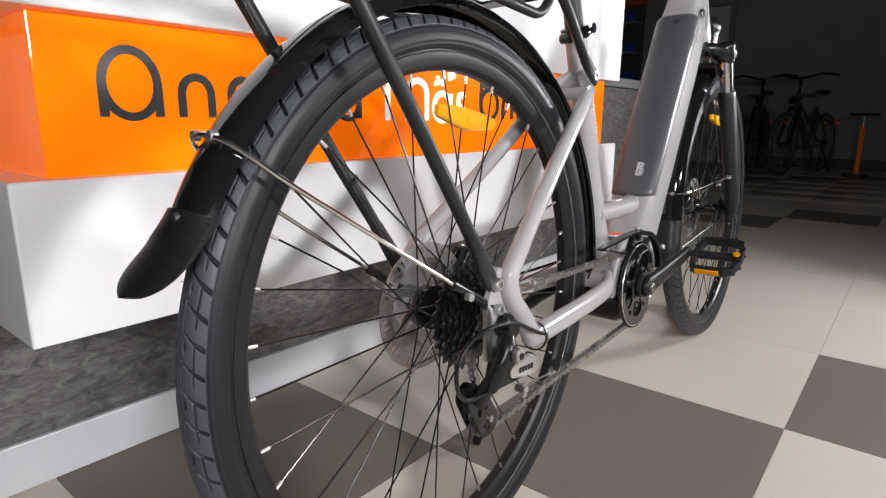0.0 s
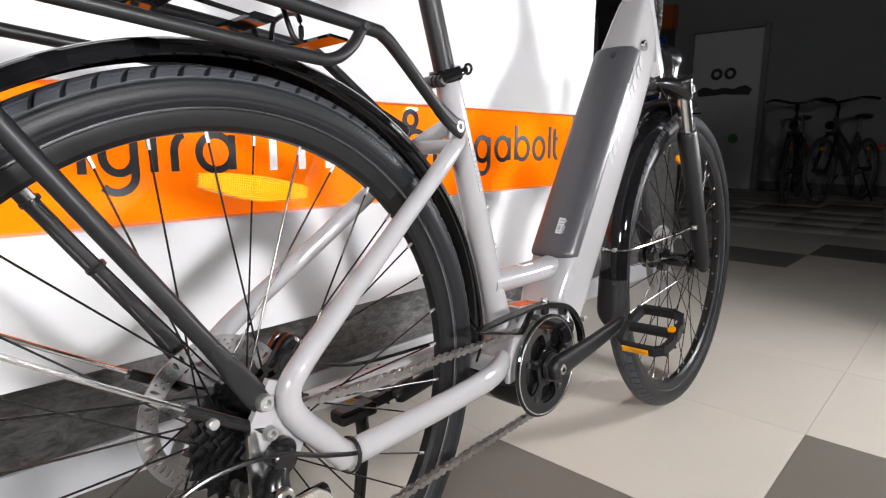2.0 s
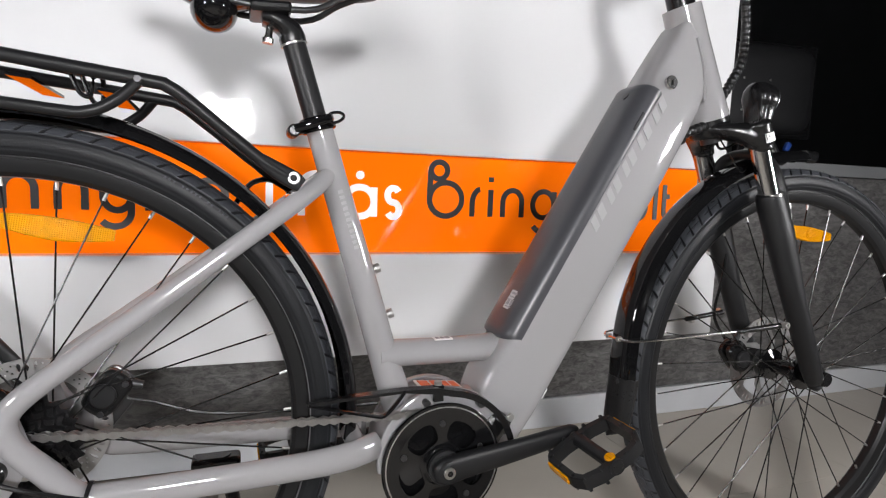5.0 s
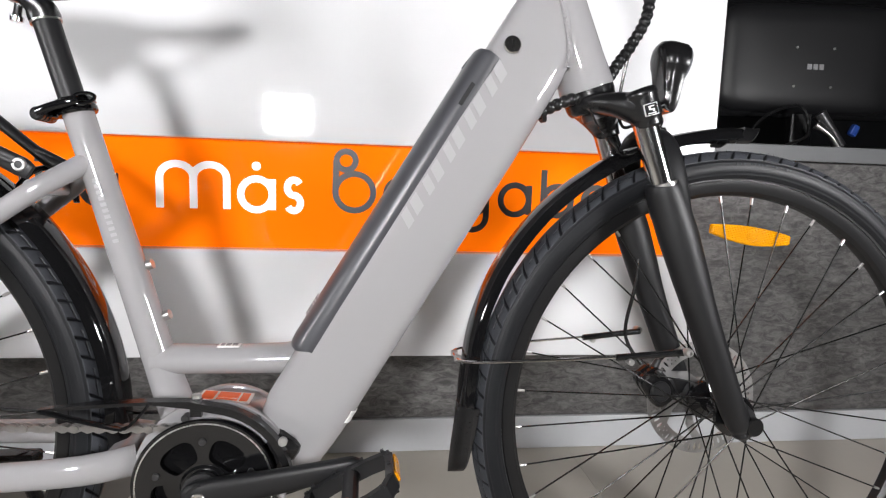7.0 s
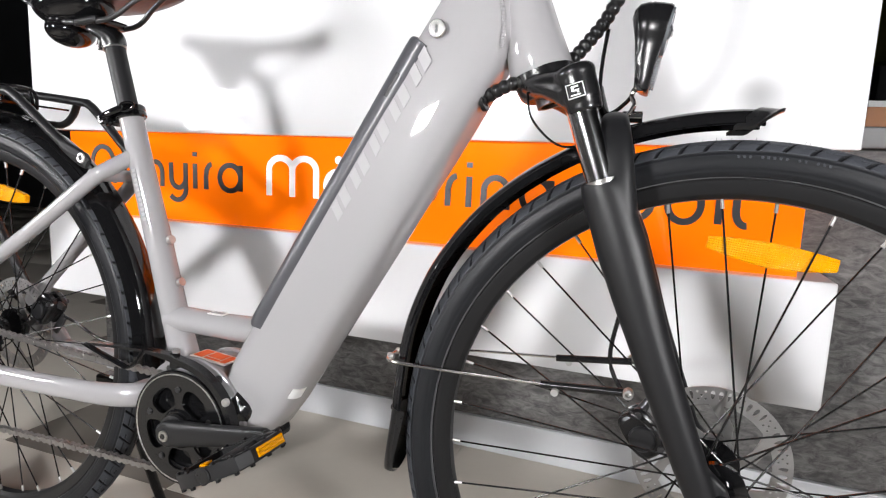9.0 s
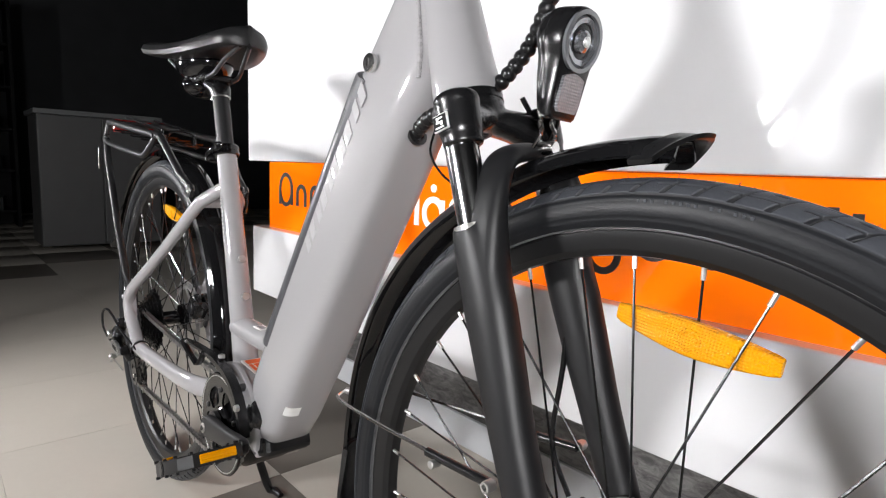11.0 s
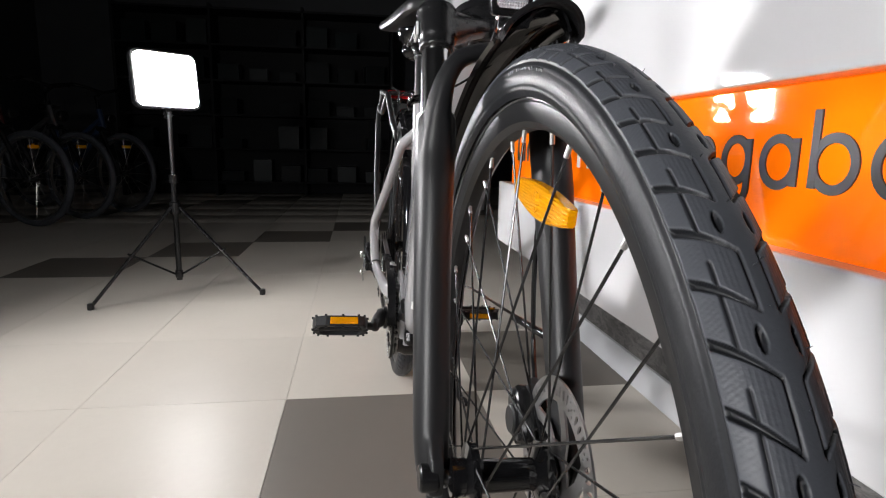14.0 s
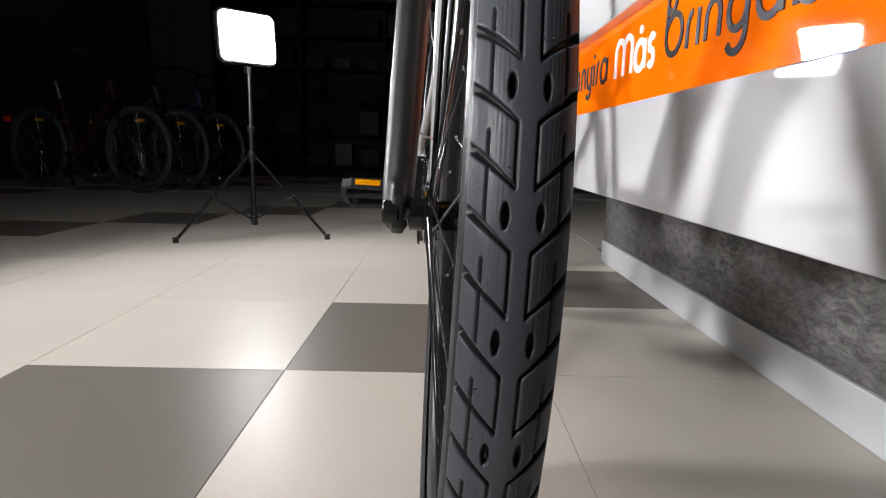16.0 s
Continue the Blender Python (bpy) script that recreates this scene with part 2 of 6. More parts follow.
# ---- mesh helpers ----
class Geo:
    """Collects vertices and faces of one mesh."""

    def __init__(self):
        self.v, self.f, self.boxy, self.turned, self.weld = [], [], False, False, False

    def grid(self, rings, closed_u=False, closed_v=True, cap=True):
        """rings: list of rings, each a list of points."""
        self.turned = True
        o, n, k = len(self.v), len(rings[0]), len(rings)
        for ring in rings:
            self.v += [tuple(p) for p in ring]
        for i in range(k if closed_u else k - 1):
            a, b = o + i * n, o + ((i + 1) % k) * n
            for j in range(n if closed_v else n - 1):
                j2 = (j + 1) % n
                self.f.append((a + j, a + j2, b + j2, b + j))
        if cap and closed_v and not closed_u:
            self.f.append(tuple(o + j for j in reversed(range(n))))
            self.f.append(tuple(o + (k - 1) * n + j for j in range(n)))
        return self

    def tube(self, pts, r, n=12, r2=None, up=(0, 0, 1), closed=False, cap=True, smooth=0, sup=2.0):
        """Sweep an ellipse (r across, r2 along up) through the points. r, r2: numbers or lists."""
        pts = [Vector(p) for p in pts]
        rs = list(r) if hasattr(r, "__len__") else [r] * len(pts)
        r2 = rs if r2 is None else (list(r2) if hasattr(r2, "__len__") else [r2] * len(pts))
        if smooth:
            pts, rs, r2 = resample(pts, rs, r2, smooth, closed)
        k = len(pts)
        rings = []
        for i, p in enumerate(pts):
            a = pts[(i - 1) % k] if closed or i else pts[0]
            b = pts[(i + 1) % k] if closed or i < k - 1 else pts[-1]
            t = (b - a).normalized()
            u = Vector(up)
            if abs(t.dot(u)) > 0.97:
                u = Vector((0, 1, 0)) if abs(t.y) < 0.9 else Vector((1, 0, 0))
            s = t.cross(u).normalized()
            w = s.cross(t).normalized()
            ring = []
            for j in range(n):
                c, d = math.cos(2 * math.pi * j / n), math.sin(2 * math.pi * j / n)
                c, d = math.copysign(abs(c) ** (2 / sup), c), math.copysign(abs(d) ** (2 / sup), d)
                ring.append(p + s * (c * rs[i]) + w * (d * r2[i]))
            rings.append(ring)
        return self.grid(rings, closed_u=closed, cap=cap)

    def lathe(self, prof, centre=(0, 0, 0), axis="y", n=32, closed=False, arc=(0, 360), cap=False):
        """prof: (radius, along) pairs turned about an axis through centre."""
        rings = []
        full = arc[1] - arc[0] >= 360
        k = n if full else n + 1
        for i in range(k):
            a = radians(arc[0] + (arc[1] - arc[0]) * i / n)
            c, s = math.cos(a), math.sin(a)
            ring = []
            for r, h in prof:
                p = (r * c, h, r * s) if axis == "y" else ((h, r * c, r * s) if axis == "x" else (r * c, r * s, h))
                ring.append(Vector(centre) + Vector(p))
            rings.append(ring)
        return self.grid(rings, closed_u=full, closed_v=closed, cap=cap)

    def disc(self, centre, r, depth, axis="y", n=24, bevel=0.15):
        """A short round peg with softened edges, centred."""
        b = min(r, depth) * bevel
        h = depth / 2
        return self.lathe([(0.0001, -h), (r - b, -h), (r, -h + b), (r, h - b), (r - b, h), (0.0001, h)], centre, axis, n)

    def box(self, centre, size, m=None, bevel=0.0):
        self.boxy = True
        bm = bmesh.new()
        bmesh.ops.create_cube(bm, size=1)
        bmesh.ops.scale(bm, vec=Vector(size), verts=bm.verts)
        if bevel:
            bmesh.ops.bevel(bm, geom=list(bm.edges), offset=bevel, segments=2, affect="EDGES", profile=0.5)
        self.take(bm, Matrix.Translation(centre) @ (m or Matrix()))
        return self

    def take(self, bm, m=None):
        o = len(self.v)
        bm.verts.index_update()
        self.v += [tuple((m or Matrix()) @ v.co) for v in bm.verts]
        self.f += [tuple(o + v.index for v in f.verts) for f in bm.faces]
        bm.free()
        return self

    def plate(self, poly, y0, y1, plane="xz"):
        """A flat outline (x, z) pushed from y0 to y1."""
        o, n = len(self.v), len(poly)
        put = {"xz": lambda a, b, c: (a, c, b), "yz": lambda a, b, c: (c, a, b), "xy": lambda a, b, c: (a, b, c)}[plane]
        self.v += [put(a, b, y0) for a, b in poly] + [put(a, b, y1) for a, b in poly]
        self.f.append(tuple(o + i for i in range(n)))
        self.f.append(tuple(o + n + i for i in reversed(range(n))))
        for i in range(n):
            j = (i + 1) % n
            self.f.append((o + i, o + n + i, o + n + j, o + j))
        return self

    def sheet(self, outer, holes, y0, y1):
        """A flat outline (x, z) with holes through it, from y0 to y1."""
        bm = bmesh.new()
        edges, loops = [], []
        for loop in [outer] + holes:
            vs = [bm.verts.new((a, y0, b)) for a, b in loop]
            loops.append(len(loop))
            edges += [bm.edges.new((vs[i - 1], vs[i])) for i in range(len(vs))]
        bmesh.ops.triangle_fill(bm, edges=edges, use_beauty=True)
        bm.verts.index_update()
        o, n = len(self.v), len(bm.verts)
        flat = [tuple(v.co) for v in bm.verts]
        self.v += flat + [(x, y1, z) for x, _, z in flat]
        for f in bm.faces:
            ids = [v.index for v in f.verts]
            self.f += [tuple(o + i for i in ids), tuple(o + n + i for i in reversed(ids))]
        at = o
        for k in loops:
            self.f += [(at + i, at + (i + 1) % k, at + n + (i + 1) % k, at + n + i) for i in range(k)]
            at += k
        bm.free()
        return self

    def mirror_y(self):
        o = len(self.v)
        k = len(self.f)
        self.v += [(x, -y, z) for x, y, z in self.v[:o]]
        self.f += [tuple(o + i for i in reversed(f)) for f in self.f[:k]]
        return self

    def move(self, m):
        self.v = [tuple(m @ Vector(p)) for p in self.v]
        return self

    def mesh(self, name, material, angle=38):
        if self.boxy:
            angle = 22 if self.turned else 10
        me = bpy.data.meshes.new(name)
        me.from_pydata([tuple(p) for p in self.v], [], self.f)
        bm = bmesh.new()
        bm.from_mesh(me)
        if self.weld:
            bmesh.ops.remove_doubles(bm, verts=bm.verts, dist=1e-5)
        bmesh.ops.recalc_face_normals(bm, faces=bm.faces)
        bm.to_mesh(me)
        bm.free()
        me.polygons.foreach_set("use_smooth", [True] * len(me.polygons))
        me.set_sharp_from_angle(angle=radians(angle))
        me.materials.append(material)
        return me

    def to(self, name, material, parent=None, label="", angle=38):
        ob = new(name, self.mesh(name, material, angle))
        ob.parent = parent
        if label:
            tagged(ob, label)
        return ob


def resample(pts, rs, r2, steps, closed):
    out, a, b, k = [], [], [], len(pts)
    for i in range(k if closed else k - 1):
        p0 = pts[(i - 1) % k] if closed or i else pts[0]
        p1, p2 = pts[i], pts[(i + 1) % k]
        p3 = pts[(i + 2) % k] if closed or i < k - 2 else pts[-1]
        for s in range(steps):
            t = s / steps
            out.append(0.5 * ((2 * p1) + (p2 - p0) * t + (2 * p0 - 5 * p1 + 4 * p2 - p3) * t * t + (3 * p1 - p0 - 3 * p2 + p3) * t**3))
            a.append(rs[i] + (rs[(i + 1) % k] - rs[i]) * t)
            b.append(r2[i] + (r2[(i + 1) % k] - r2[i]) * t)
    if not closed:
        out.append(pts[-1]), a.append(rs[-1]), b.append(r2[-1])
    return out, a, b


def thing(name, label, category, m=None, group="", kind=""):
    ob = new(name)
    ob.empty_display_size = 0.1
    if m is not None:
        ob.matrix_world = m
    return tagged(ob, label, category, group, kind)


def fuse(ob, voxel, rounds):
    """Melt the overlapping pieces of a casting into one skin with soft fillets."""
    m = ob.modifiers.new("melt", "REMESH")
    m.mode, m.voxel_size, m.use_smooth_shade = "VOXEL", voxel, True
    m = ob.modifiers.new("soften", "SMOOTH")
    m.factor, m.iterations = 0.5, rounds
    return ob


def arc_pts(cx, cz, r, a0, a1, n):
    return [(cx + r * math.cos(radians(a0 + (a1 - a0) * i / n)), cz + r * math.sin(radians(a0 + (a1 - a0) * i / n))) for i in range(n + 1)]


# ---- the room ----
FLOOR_X, FLOOR_Y, ROOM_H = (-7.0, 8.2), (-4.2, 3.7), 3.0
GX, GY, TS = 0.237, -0.281, 0.466


def setting(name, g, material, label, category, angle=38):
    return tagged(g.to(name, material, None, "", angle), label, category, "", "structure")


xm, ym = sum(FLOOR_X) / 2, sum(FLOOR_Y) / 2
xs, ys = FLOOR_X[1] - FLOOR_X[0], FLOOR_Y[1] - FLOOR_Y[0]
floor = setting("floor", Geo().box((xm, ym, -0.052), (xs + 0.4, ys + 0.4, 0.1)), GROUT, "pale stone floor tiles with dark diagonal accents", "floor")
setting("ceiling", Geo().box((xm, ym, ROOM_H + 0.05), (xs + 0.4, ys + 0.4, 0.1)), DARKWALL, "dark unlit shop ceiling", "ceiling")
setting("wall_east", Geo().box((FLOOR_X[1] + 0.1, ym, ROOM_H / 2), (0.2, ys, ROOM_H)), WALL, "plain grey painted wall with a door", "wall")
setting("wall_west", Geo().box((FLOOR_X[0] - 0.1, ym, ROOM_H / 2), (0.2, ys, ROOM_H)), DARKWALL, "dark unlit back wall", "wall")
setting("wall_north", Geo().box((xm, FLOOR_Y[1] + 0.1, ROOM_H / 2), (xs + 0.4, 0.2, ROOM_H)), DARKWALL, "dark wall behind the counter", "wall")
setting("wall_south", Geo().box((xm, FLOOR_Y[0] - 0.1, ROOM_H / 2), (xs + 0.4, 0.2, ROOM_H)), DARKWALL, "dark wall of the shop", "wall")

# ---- reception counter ----
desk = thing("reception_counter", "white and dark stone reception counter with an orange sign strip", "counter", Matrix.Translation((0.5, 0.9, 0)))
desk_inv = Matrix.Translation((-0.5, -0.9, 0))


def desk_part(name, g, material, label="", angle=38, parent=None):
    return g.move(desk_inv).to(name, material, parent or desk, label, angle)


desk_part("body", Geo().box((1.1, 0.95, 0.389), (3.04, 0.7, 0.618), bevel=0.003), STONE, "dark mottled stone laminate front")
desk_part("skirting", Geo().box((1.1, 0.945, 0.04), (3.04, 0.7, 0.078), bevel=0.002), SKIRT, "pale grey skirting board")
desk_part("lower_panel", Geo().box((0.52, 0.48, 0.4), (1.625, 0.246, 0.194), bevel=0.003), WHITE, "glossy white box panel")
desk_part("upper_panel", Geo().box((0.505, 0.485, 0.93), (1.665, 0.25, 0.487), bevel=0.003), WHITE, "glossy white upper panel")
desk_part("worktop", Geo().box((1.1, 0.96, 0.7185), (3.06, 0.74, 0.037), bevel=0.003), CABINET, "grey worktop slab")
strip = desk_part("sign_strip", Geo().box((0.52, 0.502, 0.588), (1.53, 0.23, 0.194), bevel=0.002), SIGN, "glowing orange acrylic sign strip")


def ribbon(pts, w, y0, y1, closed=False):
    """A flat stroke of width w along the points (x, z), from depth y0 to y1."""
    k = len(pts)
    left, right = [], []
    for i in range(k):
        a = Vector(pts[i - 1] if (i or closed) else pts[0])
        b = Vector(pts[(i + 1) % k] if (i < k - 1 or closed) else pts[-1])
        t = (b - a).normalized()
        nrm = Vector((-t.y, t.x)) * (w / 2)
        left.append(Vector(pts[i]) + nrm)
        right.append(Vector(pts[i]) - nrm)
    g = Geo()
    rings = [[(l.x, y0, l.y), (r.x, y0, r.y), (r.x, y1, r.y), (l.x, y1, l.y)] for l, r in zip(left, right)]
    return g.grid(rings, closed_u=closed)


def strokes(ch, h):
    """Strokes of a round thin letter on a baseline; h: the height of a small letter. Gives strokes and the width."""
    r = h / 2
    ring = [(r + x, r + z) for x, z in arc_pts(0, 0, r, 0, 360, 28)[:-1]]
    if ch == "n":
        w = h * 0.84
        return [[(0, 0), (0, h - w / 2)] + [(w / 2 + a, h - w / 2 + b) for a, b in arc_pts(0, 0, w / 2, 180, 0, 14)] + [(w, 0)]], w
    if ch == "m":
        w = h * 0.62
        arch = lambda o: [(o + w / 2 + a, h - w / 2 + b) for a, b in arc_pts(0, 0, w / 2, 180, 0, 14)]  # noqa: E731
        return [[(0, 0)] + arch(0) + [(w, 0)], arch(w) + [(2 * w, 0)]], 2 * w
    if ch == "A":
        return [[(r + a, h - r + b) for a, b in arc_pts(0, 0, r, 0, 360, 28)[:-1]], [(0, 0), (0, h - r)], [(2 * r, 0), (2 * r, h - r)]], h
    if ch in "ag":
        s = [ring, [(h, h), (h, 0)]]
        if ch == "g":
            s = [ring, [(h, h), (h, -0.1 * h)] + [(h - r + a, -0.1 * h + b * 0.9) for a, b in arc_pts(0, 0, r, 0, -150, 12)][1:]]
        return s, h
    if ch == "b":
        return [ring, [(0, 0), (0, h * 1.55)]], h
    if ch == "B":
        top = [(r * 0.55 + a, h * 1.35 + b) for a, b in arc_pts(0, 0, r * 0.5, 0, 360, 20)[:-1]]
        return [ring, [(0.02 * h, h * 1.35), (0, r)], top], h
    if ch == "o":
        return [ring], h
    if ch == "i":
        return [[(0, 0), (0, h)], [(0, h * 1.28), (0, h * 1.46)]], 0.0
    if ch == "l":
        return [[(0, 0), (0, h * 1.55)]], 0.0
    if ch == "r":
        return [[(0, 0), (0, h * 0.55)] + [(r + a, h * 0.5 + b) for a, b in arc_pts(0, 0, r, 180, 95, 10)]], h * 0.48
    if ch == "t":
        return [[(0, h * 1.45), (0, h * 0.42)] + [(0.42 * h + a, 0.42 * h + b) for a, b in arc_pts(0, 0, 0.42 * h, 180, 280, 10)], [(-0.02, h), (h * 0.4, h)][:0] or [(0, h * 0.97), (h * 0.42, h * 0.97)]], h * 0.5
    if ch == "y":
        w = h * 0.84
        return [[(0, h), (0, w / 2)] + [(w / 2 + a, w / 2 + b) for a, b in arc_pts(0, 0, w / 2, 180, 360, 14)], [(w, h), (w, -0.05 * h)] + [(w - r + a, -0.05 * h + b * 0.9) for a, b in arc_pts(0, 0, r, 0, -140, 12)][1:]], w
    if ch == "s":
        q = h * 0.25
        return [[(q * 1.5 + a * 1.3, h - q + b) for a, b in arc_pts(0, 0, q, 30, 270, 14)] + [(q * 1.5 + a * 1.3, q + b) for a, b in arc_pts(0, 0, q, 90, -150, 14)][1:]], q * 3
    return [], h * 0.5


SIGN_Y = 0.387


def write(word, spans, base, h, w, material, tall=None):
    """Lay a word on the sign; spans: the left and right edge of each letter."""
    for n, (c, (x0, x1)) in enumerate(zip(word, spans)):
        lines, adv = strokes(c, (tall or h) if n == 0 else h)
        k = (x1 - x0 - w) / adv if adv else 1.0
        x = x0 + w / 2
        g = Geo()
        for m, line in enumerate(lines):
            closed = len(line) > 18 and (Vector(line[0]) - Vector(line[-1])).length < 0.3 * h
            piece = ribbon([(x + a * k, base + w / 2 + b) for a, b in line], w, SIGN_Y - 0.0021 - 0.0002 * m, SIGN_Y + 0.001, closed)
            o = len(g.v)
            g.v += piece.v
            g.f += [tuple(o + i for i in f) for f in piece.f]
        if c == "a" and len(word) == 3:
            q = x + adv * 0.5 * k
            g.plate([(q + a, base + h + w + 0.016 + b) for a, b in arc_pts(0, 0, 0.008, 0, 360, 14)[:-1]], SIGN_Y - 0.0021, SIGN_Y + 0.001)
        desk_part("letter", g, material, parent=strip)


write("Annyira", ((-0.179, -0.099), (-0.078, -0.024), (-0.004, 0.045), (0.06, 0.112), (0.127, 0.138), (0.157, 0.184), (0.194, 0.259)), 0.563, 0.054, 0.011, INK, 0.083)
write("mas", ((0.32, 0.445), (0.456, 0.523), (0.535, 0.574)), 0.559, 0.055, 0.0125, PURE, 0.077)
write("Bringabolt", ((0.622, 0.701), (0.713, 0.741), (0.753, 0.764), (0.781, 0.835), (0.85, 0.911), (0.927, 0.992), (1.009, 1.075), (1.088, 1.148), (1.163, 1.174), (1.187, 1.215)), 0.563, 0.055, 0.011, INK, 0.066)


# ---- studio lights ----
LIT, LIT_COLOUR = (76, 120, 275), (1.0, 0.99, 1.005)


def rounded(w, h, r):
    """A rectangle with round corners."""
    out = []
    for cx, cz, a0 in ((w / 2 - r, h / 2 - r, 0), (r - w / 2, h / 2 - r, 90), (r - w / 2, r - h / 2, 180), (w / 2 - r, r - h / 2, 270)):
        out += arc_pts(cx, cz, r, a0, a0 + 90, 6)
    return out


def light_stand(name, at, foot_turn, aim, height, strength, size=(0.232, 0.2)):
    """A tripod stand with an LED panel on it; aim: the compass turn of the panel's face from +x, and its tilt."""
    base = thing("light_stand", "black folding tripod light stand on the tiled floor", "light stand", Matrix.Translation(at), "studio light stands")
    Geo().tube([(0, 0, 0.05), (0, 0, 0.46)], 0.011, 14).to("lower_pole", BLACK, base)
    Geo().tube([(0, 0, 0.4), (0, 0, height - size[1] / 2 - 0.02)], 0.008, 12).to("upper_pole", DARKSTEEL, base)
    Geo().disc((0, 0, 0.345), 0.02, 0.05, "z").to("leg_collar", BLACK, base)
    Geo().disc((0, 0, 0.46), 0.017, 0.035, "z").to("clamp_collar", BLACK, base)
    Geo().disc((0, 0.0, 0.075), 0.015, 0.03, "z").to("brace_collar", BLACK, base)
    for k in range(3):
        a = radians(foot_turn + 120 * k)
        c, s = math.cos(a), math.sin(a)
        Geo().tube([(0.02 * c, 0.02 * s, 0.345), (0.345 * c, 0.345 * s, 0.012)], 0.0085, 10, 0.006).to("leg", BLACK, base)
        Geo().tube([(0.014 * c, 0.014 * s, 0.075), (0.2 * c, 0.2 * s, 0.185)], 0.004, 8).to("brace", BLACK, base)
        Geo().disc((0.347 * c, 0.347 * s, 0.012), 0.012, 0.024, "z", 12).to("rubber_foot", FLAP, base)
    m = Matrix.Translation((at[0], at[1], height)) @ pose(0, 0, 0, 0, -aim[1], aim[0])
    panel = thing(name, "lit square LED studio panel on a tripod stand", "studio light", m, "studio lights")
    w, h = size
    Geo().plate(rounded(w + 0.02, h + 0.02, 0.032), -0.035, -0.005, "yz").to("housing", BLACK, panel)
    Geo().plate(rounded(w, h, 0.024), -0.006, 0.002, "yz").to("diffuser", glow(name + "_light", LIT_COLOUR, strength), panel, "glowing white diffuser")
    Geo().box((-0.03, 0, -h / 2 - 0.02), (0.025, 0.03, 0.045), bevel=0.004).to("bracket", BLACK, panel)
    return panel


light_stand("led_panel_light", (-0.86, -0.83, 0), -43, (40, 7), 0.84, LIT[0])
light_stand("led_panel_light", (2.05, -0.95, 0), 15, (150, 8), 0.85, LIT[1])
light_stand("led_panel_light", (0.24, -1.9, 0), 30, (84, 24), 0.955, LIT[2], (0.232, 0.2))

# ---- the bicycle ----
LEAN, STEER = 2.0, 1.35
bike = thing("bicycle", "light grey low-step electric bicycle with black mudguards and rack", "bicycle", pose(0, 0, 0, -LEAN, 0, 0))
RA, FA = Vector((0.051, 0, 0.339)), Vector((1.1595, 0, 0.339))
DT, DN = Vector((0.515, 0, 0.857)), Vector((0.857, 0, -0.515))


def dt(s, n, y=0.0):
    """A point by its way s along the down tube and n across it."""
    return DT * s + DN * n + Vector((0, y, 0))


def bolt(at, r, sgn):
    """A socket-head bolt pointing out along y."""
    return Geo().lathe([(0.0001, -sgn * 0.001), (r * 0.5, -sgn * 0.001), (r * 0.52, sgn * 0.005), (r * 0.85, sgn * 0.005), (r, sgn * 0.0035), (r, -sgn * 0.005)], at, "y", 20)


# frame, welded
g = Geo()
rings = []
for s, n0, n1, w in ((0.555, 0.325, 0.385, 0.034), (0.575, 0.308, 0.397, 0.039), (0.62, 0.3, 0.4, 0.041), (0.75, 0.299, 0.4, 0.042), (1.0, 0.299, 0.4, 0.042), (1.06, 0.3, 0.399, 0.041), (1.11, 0.3, 0.398, 0.038), (1.15, 0.3, 0.394, 0.034), (1.18, 0.301, 0.375, 0.031), (1.2, 0.302, 0.35, 0.028), (1.215, 0.306, 0.34, 0.024)):
    ring = []
    for j in range(40):
        c, d = math.cos(2 * math.pi * j / 40), math.sin(2 * math.pi * j / 40)
        c, d = math.copysign(abs(c) ** (0.36 if c < 0 else 0.6), c), math.copysign(abs(d) ** (0.36 if c < 0 else 0.5), d)
        ring.append(dt(s, (n0 + n1) / 2 + c * (n1 - n0) / 2, d * w))
    rings.append(ring)
g.grid(rings)
g.tube([(0.953, 0, 0.744), (0.951, 0, 0.75), (0.94, 0, 0.78), (0.91, 0, 0.862), (0.8945, 0, 0.905)], [0.0325, 0.0335, 0.0315, 0.0285, 0.028], 36)
g.tube([(0.3645, 0, 0.692), (0.3865, 0, 0.618), (0.4155, 0, 0.522), (0.451, 0, 0.4), (0.459, 0, 0.375), (0.484, 0, 0.3)], [0.0162, 0.0166, 0.0178, 0.0188, 0.02, 0.022], 32)
g.tube([(0.442, 0, 0.411), (0.53, 0, 0.41), (0.59, 0, 0.411), (0.66, 0, 0.414)], [0.02, 0.02, 0.021, 0.024], 28, [0.0178, 0.0172, 0.0182, 0.025])
g.tube([(0.47, 0, 0.345), (0.55, 0, 0.334), (0.63, 0, 0.342)], [0.034, 0.036, 0.036], 24, [0.018, 0.022, 0.026])
g.to("frame", PAINT, bike, "glossy light grey aluminium frame")
for sgn in (-1, 1):
    seam, _, _ = resample([Vector(p) for p in ((0.901, sgn * 0.0285, 0.855), (0.911, sgn * 0.0318, 0.82), (0.9165, sgn * 0.0328, 0.79), (0.9165, sgn * 0.033, 0.764))], [1] * 4, [1] * 4, 24, False)
    Geo().tube(seam, [0.0019 + 0.0007 * abs(math.sin(math.pi * i / 3)) for i in range(len(seam))], 8).to("weld_bead", PAINT, bike)
stay = Geo()
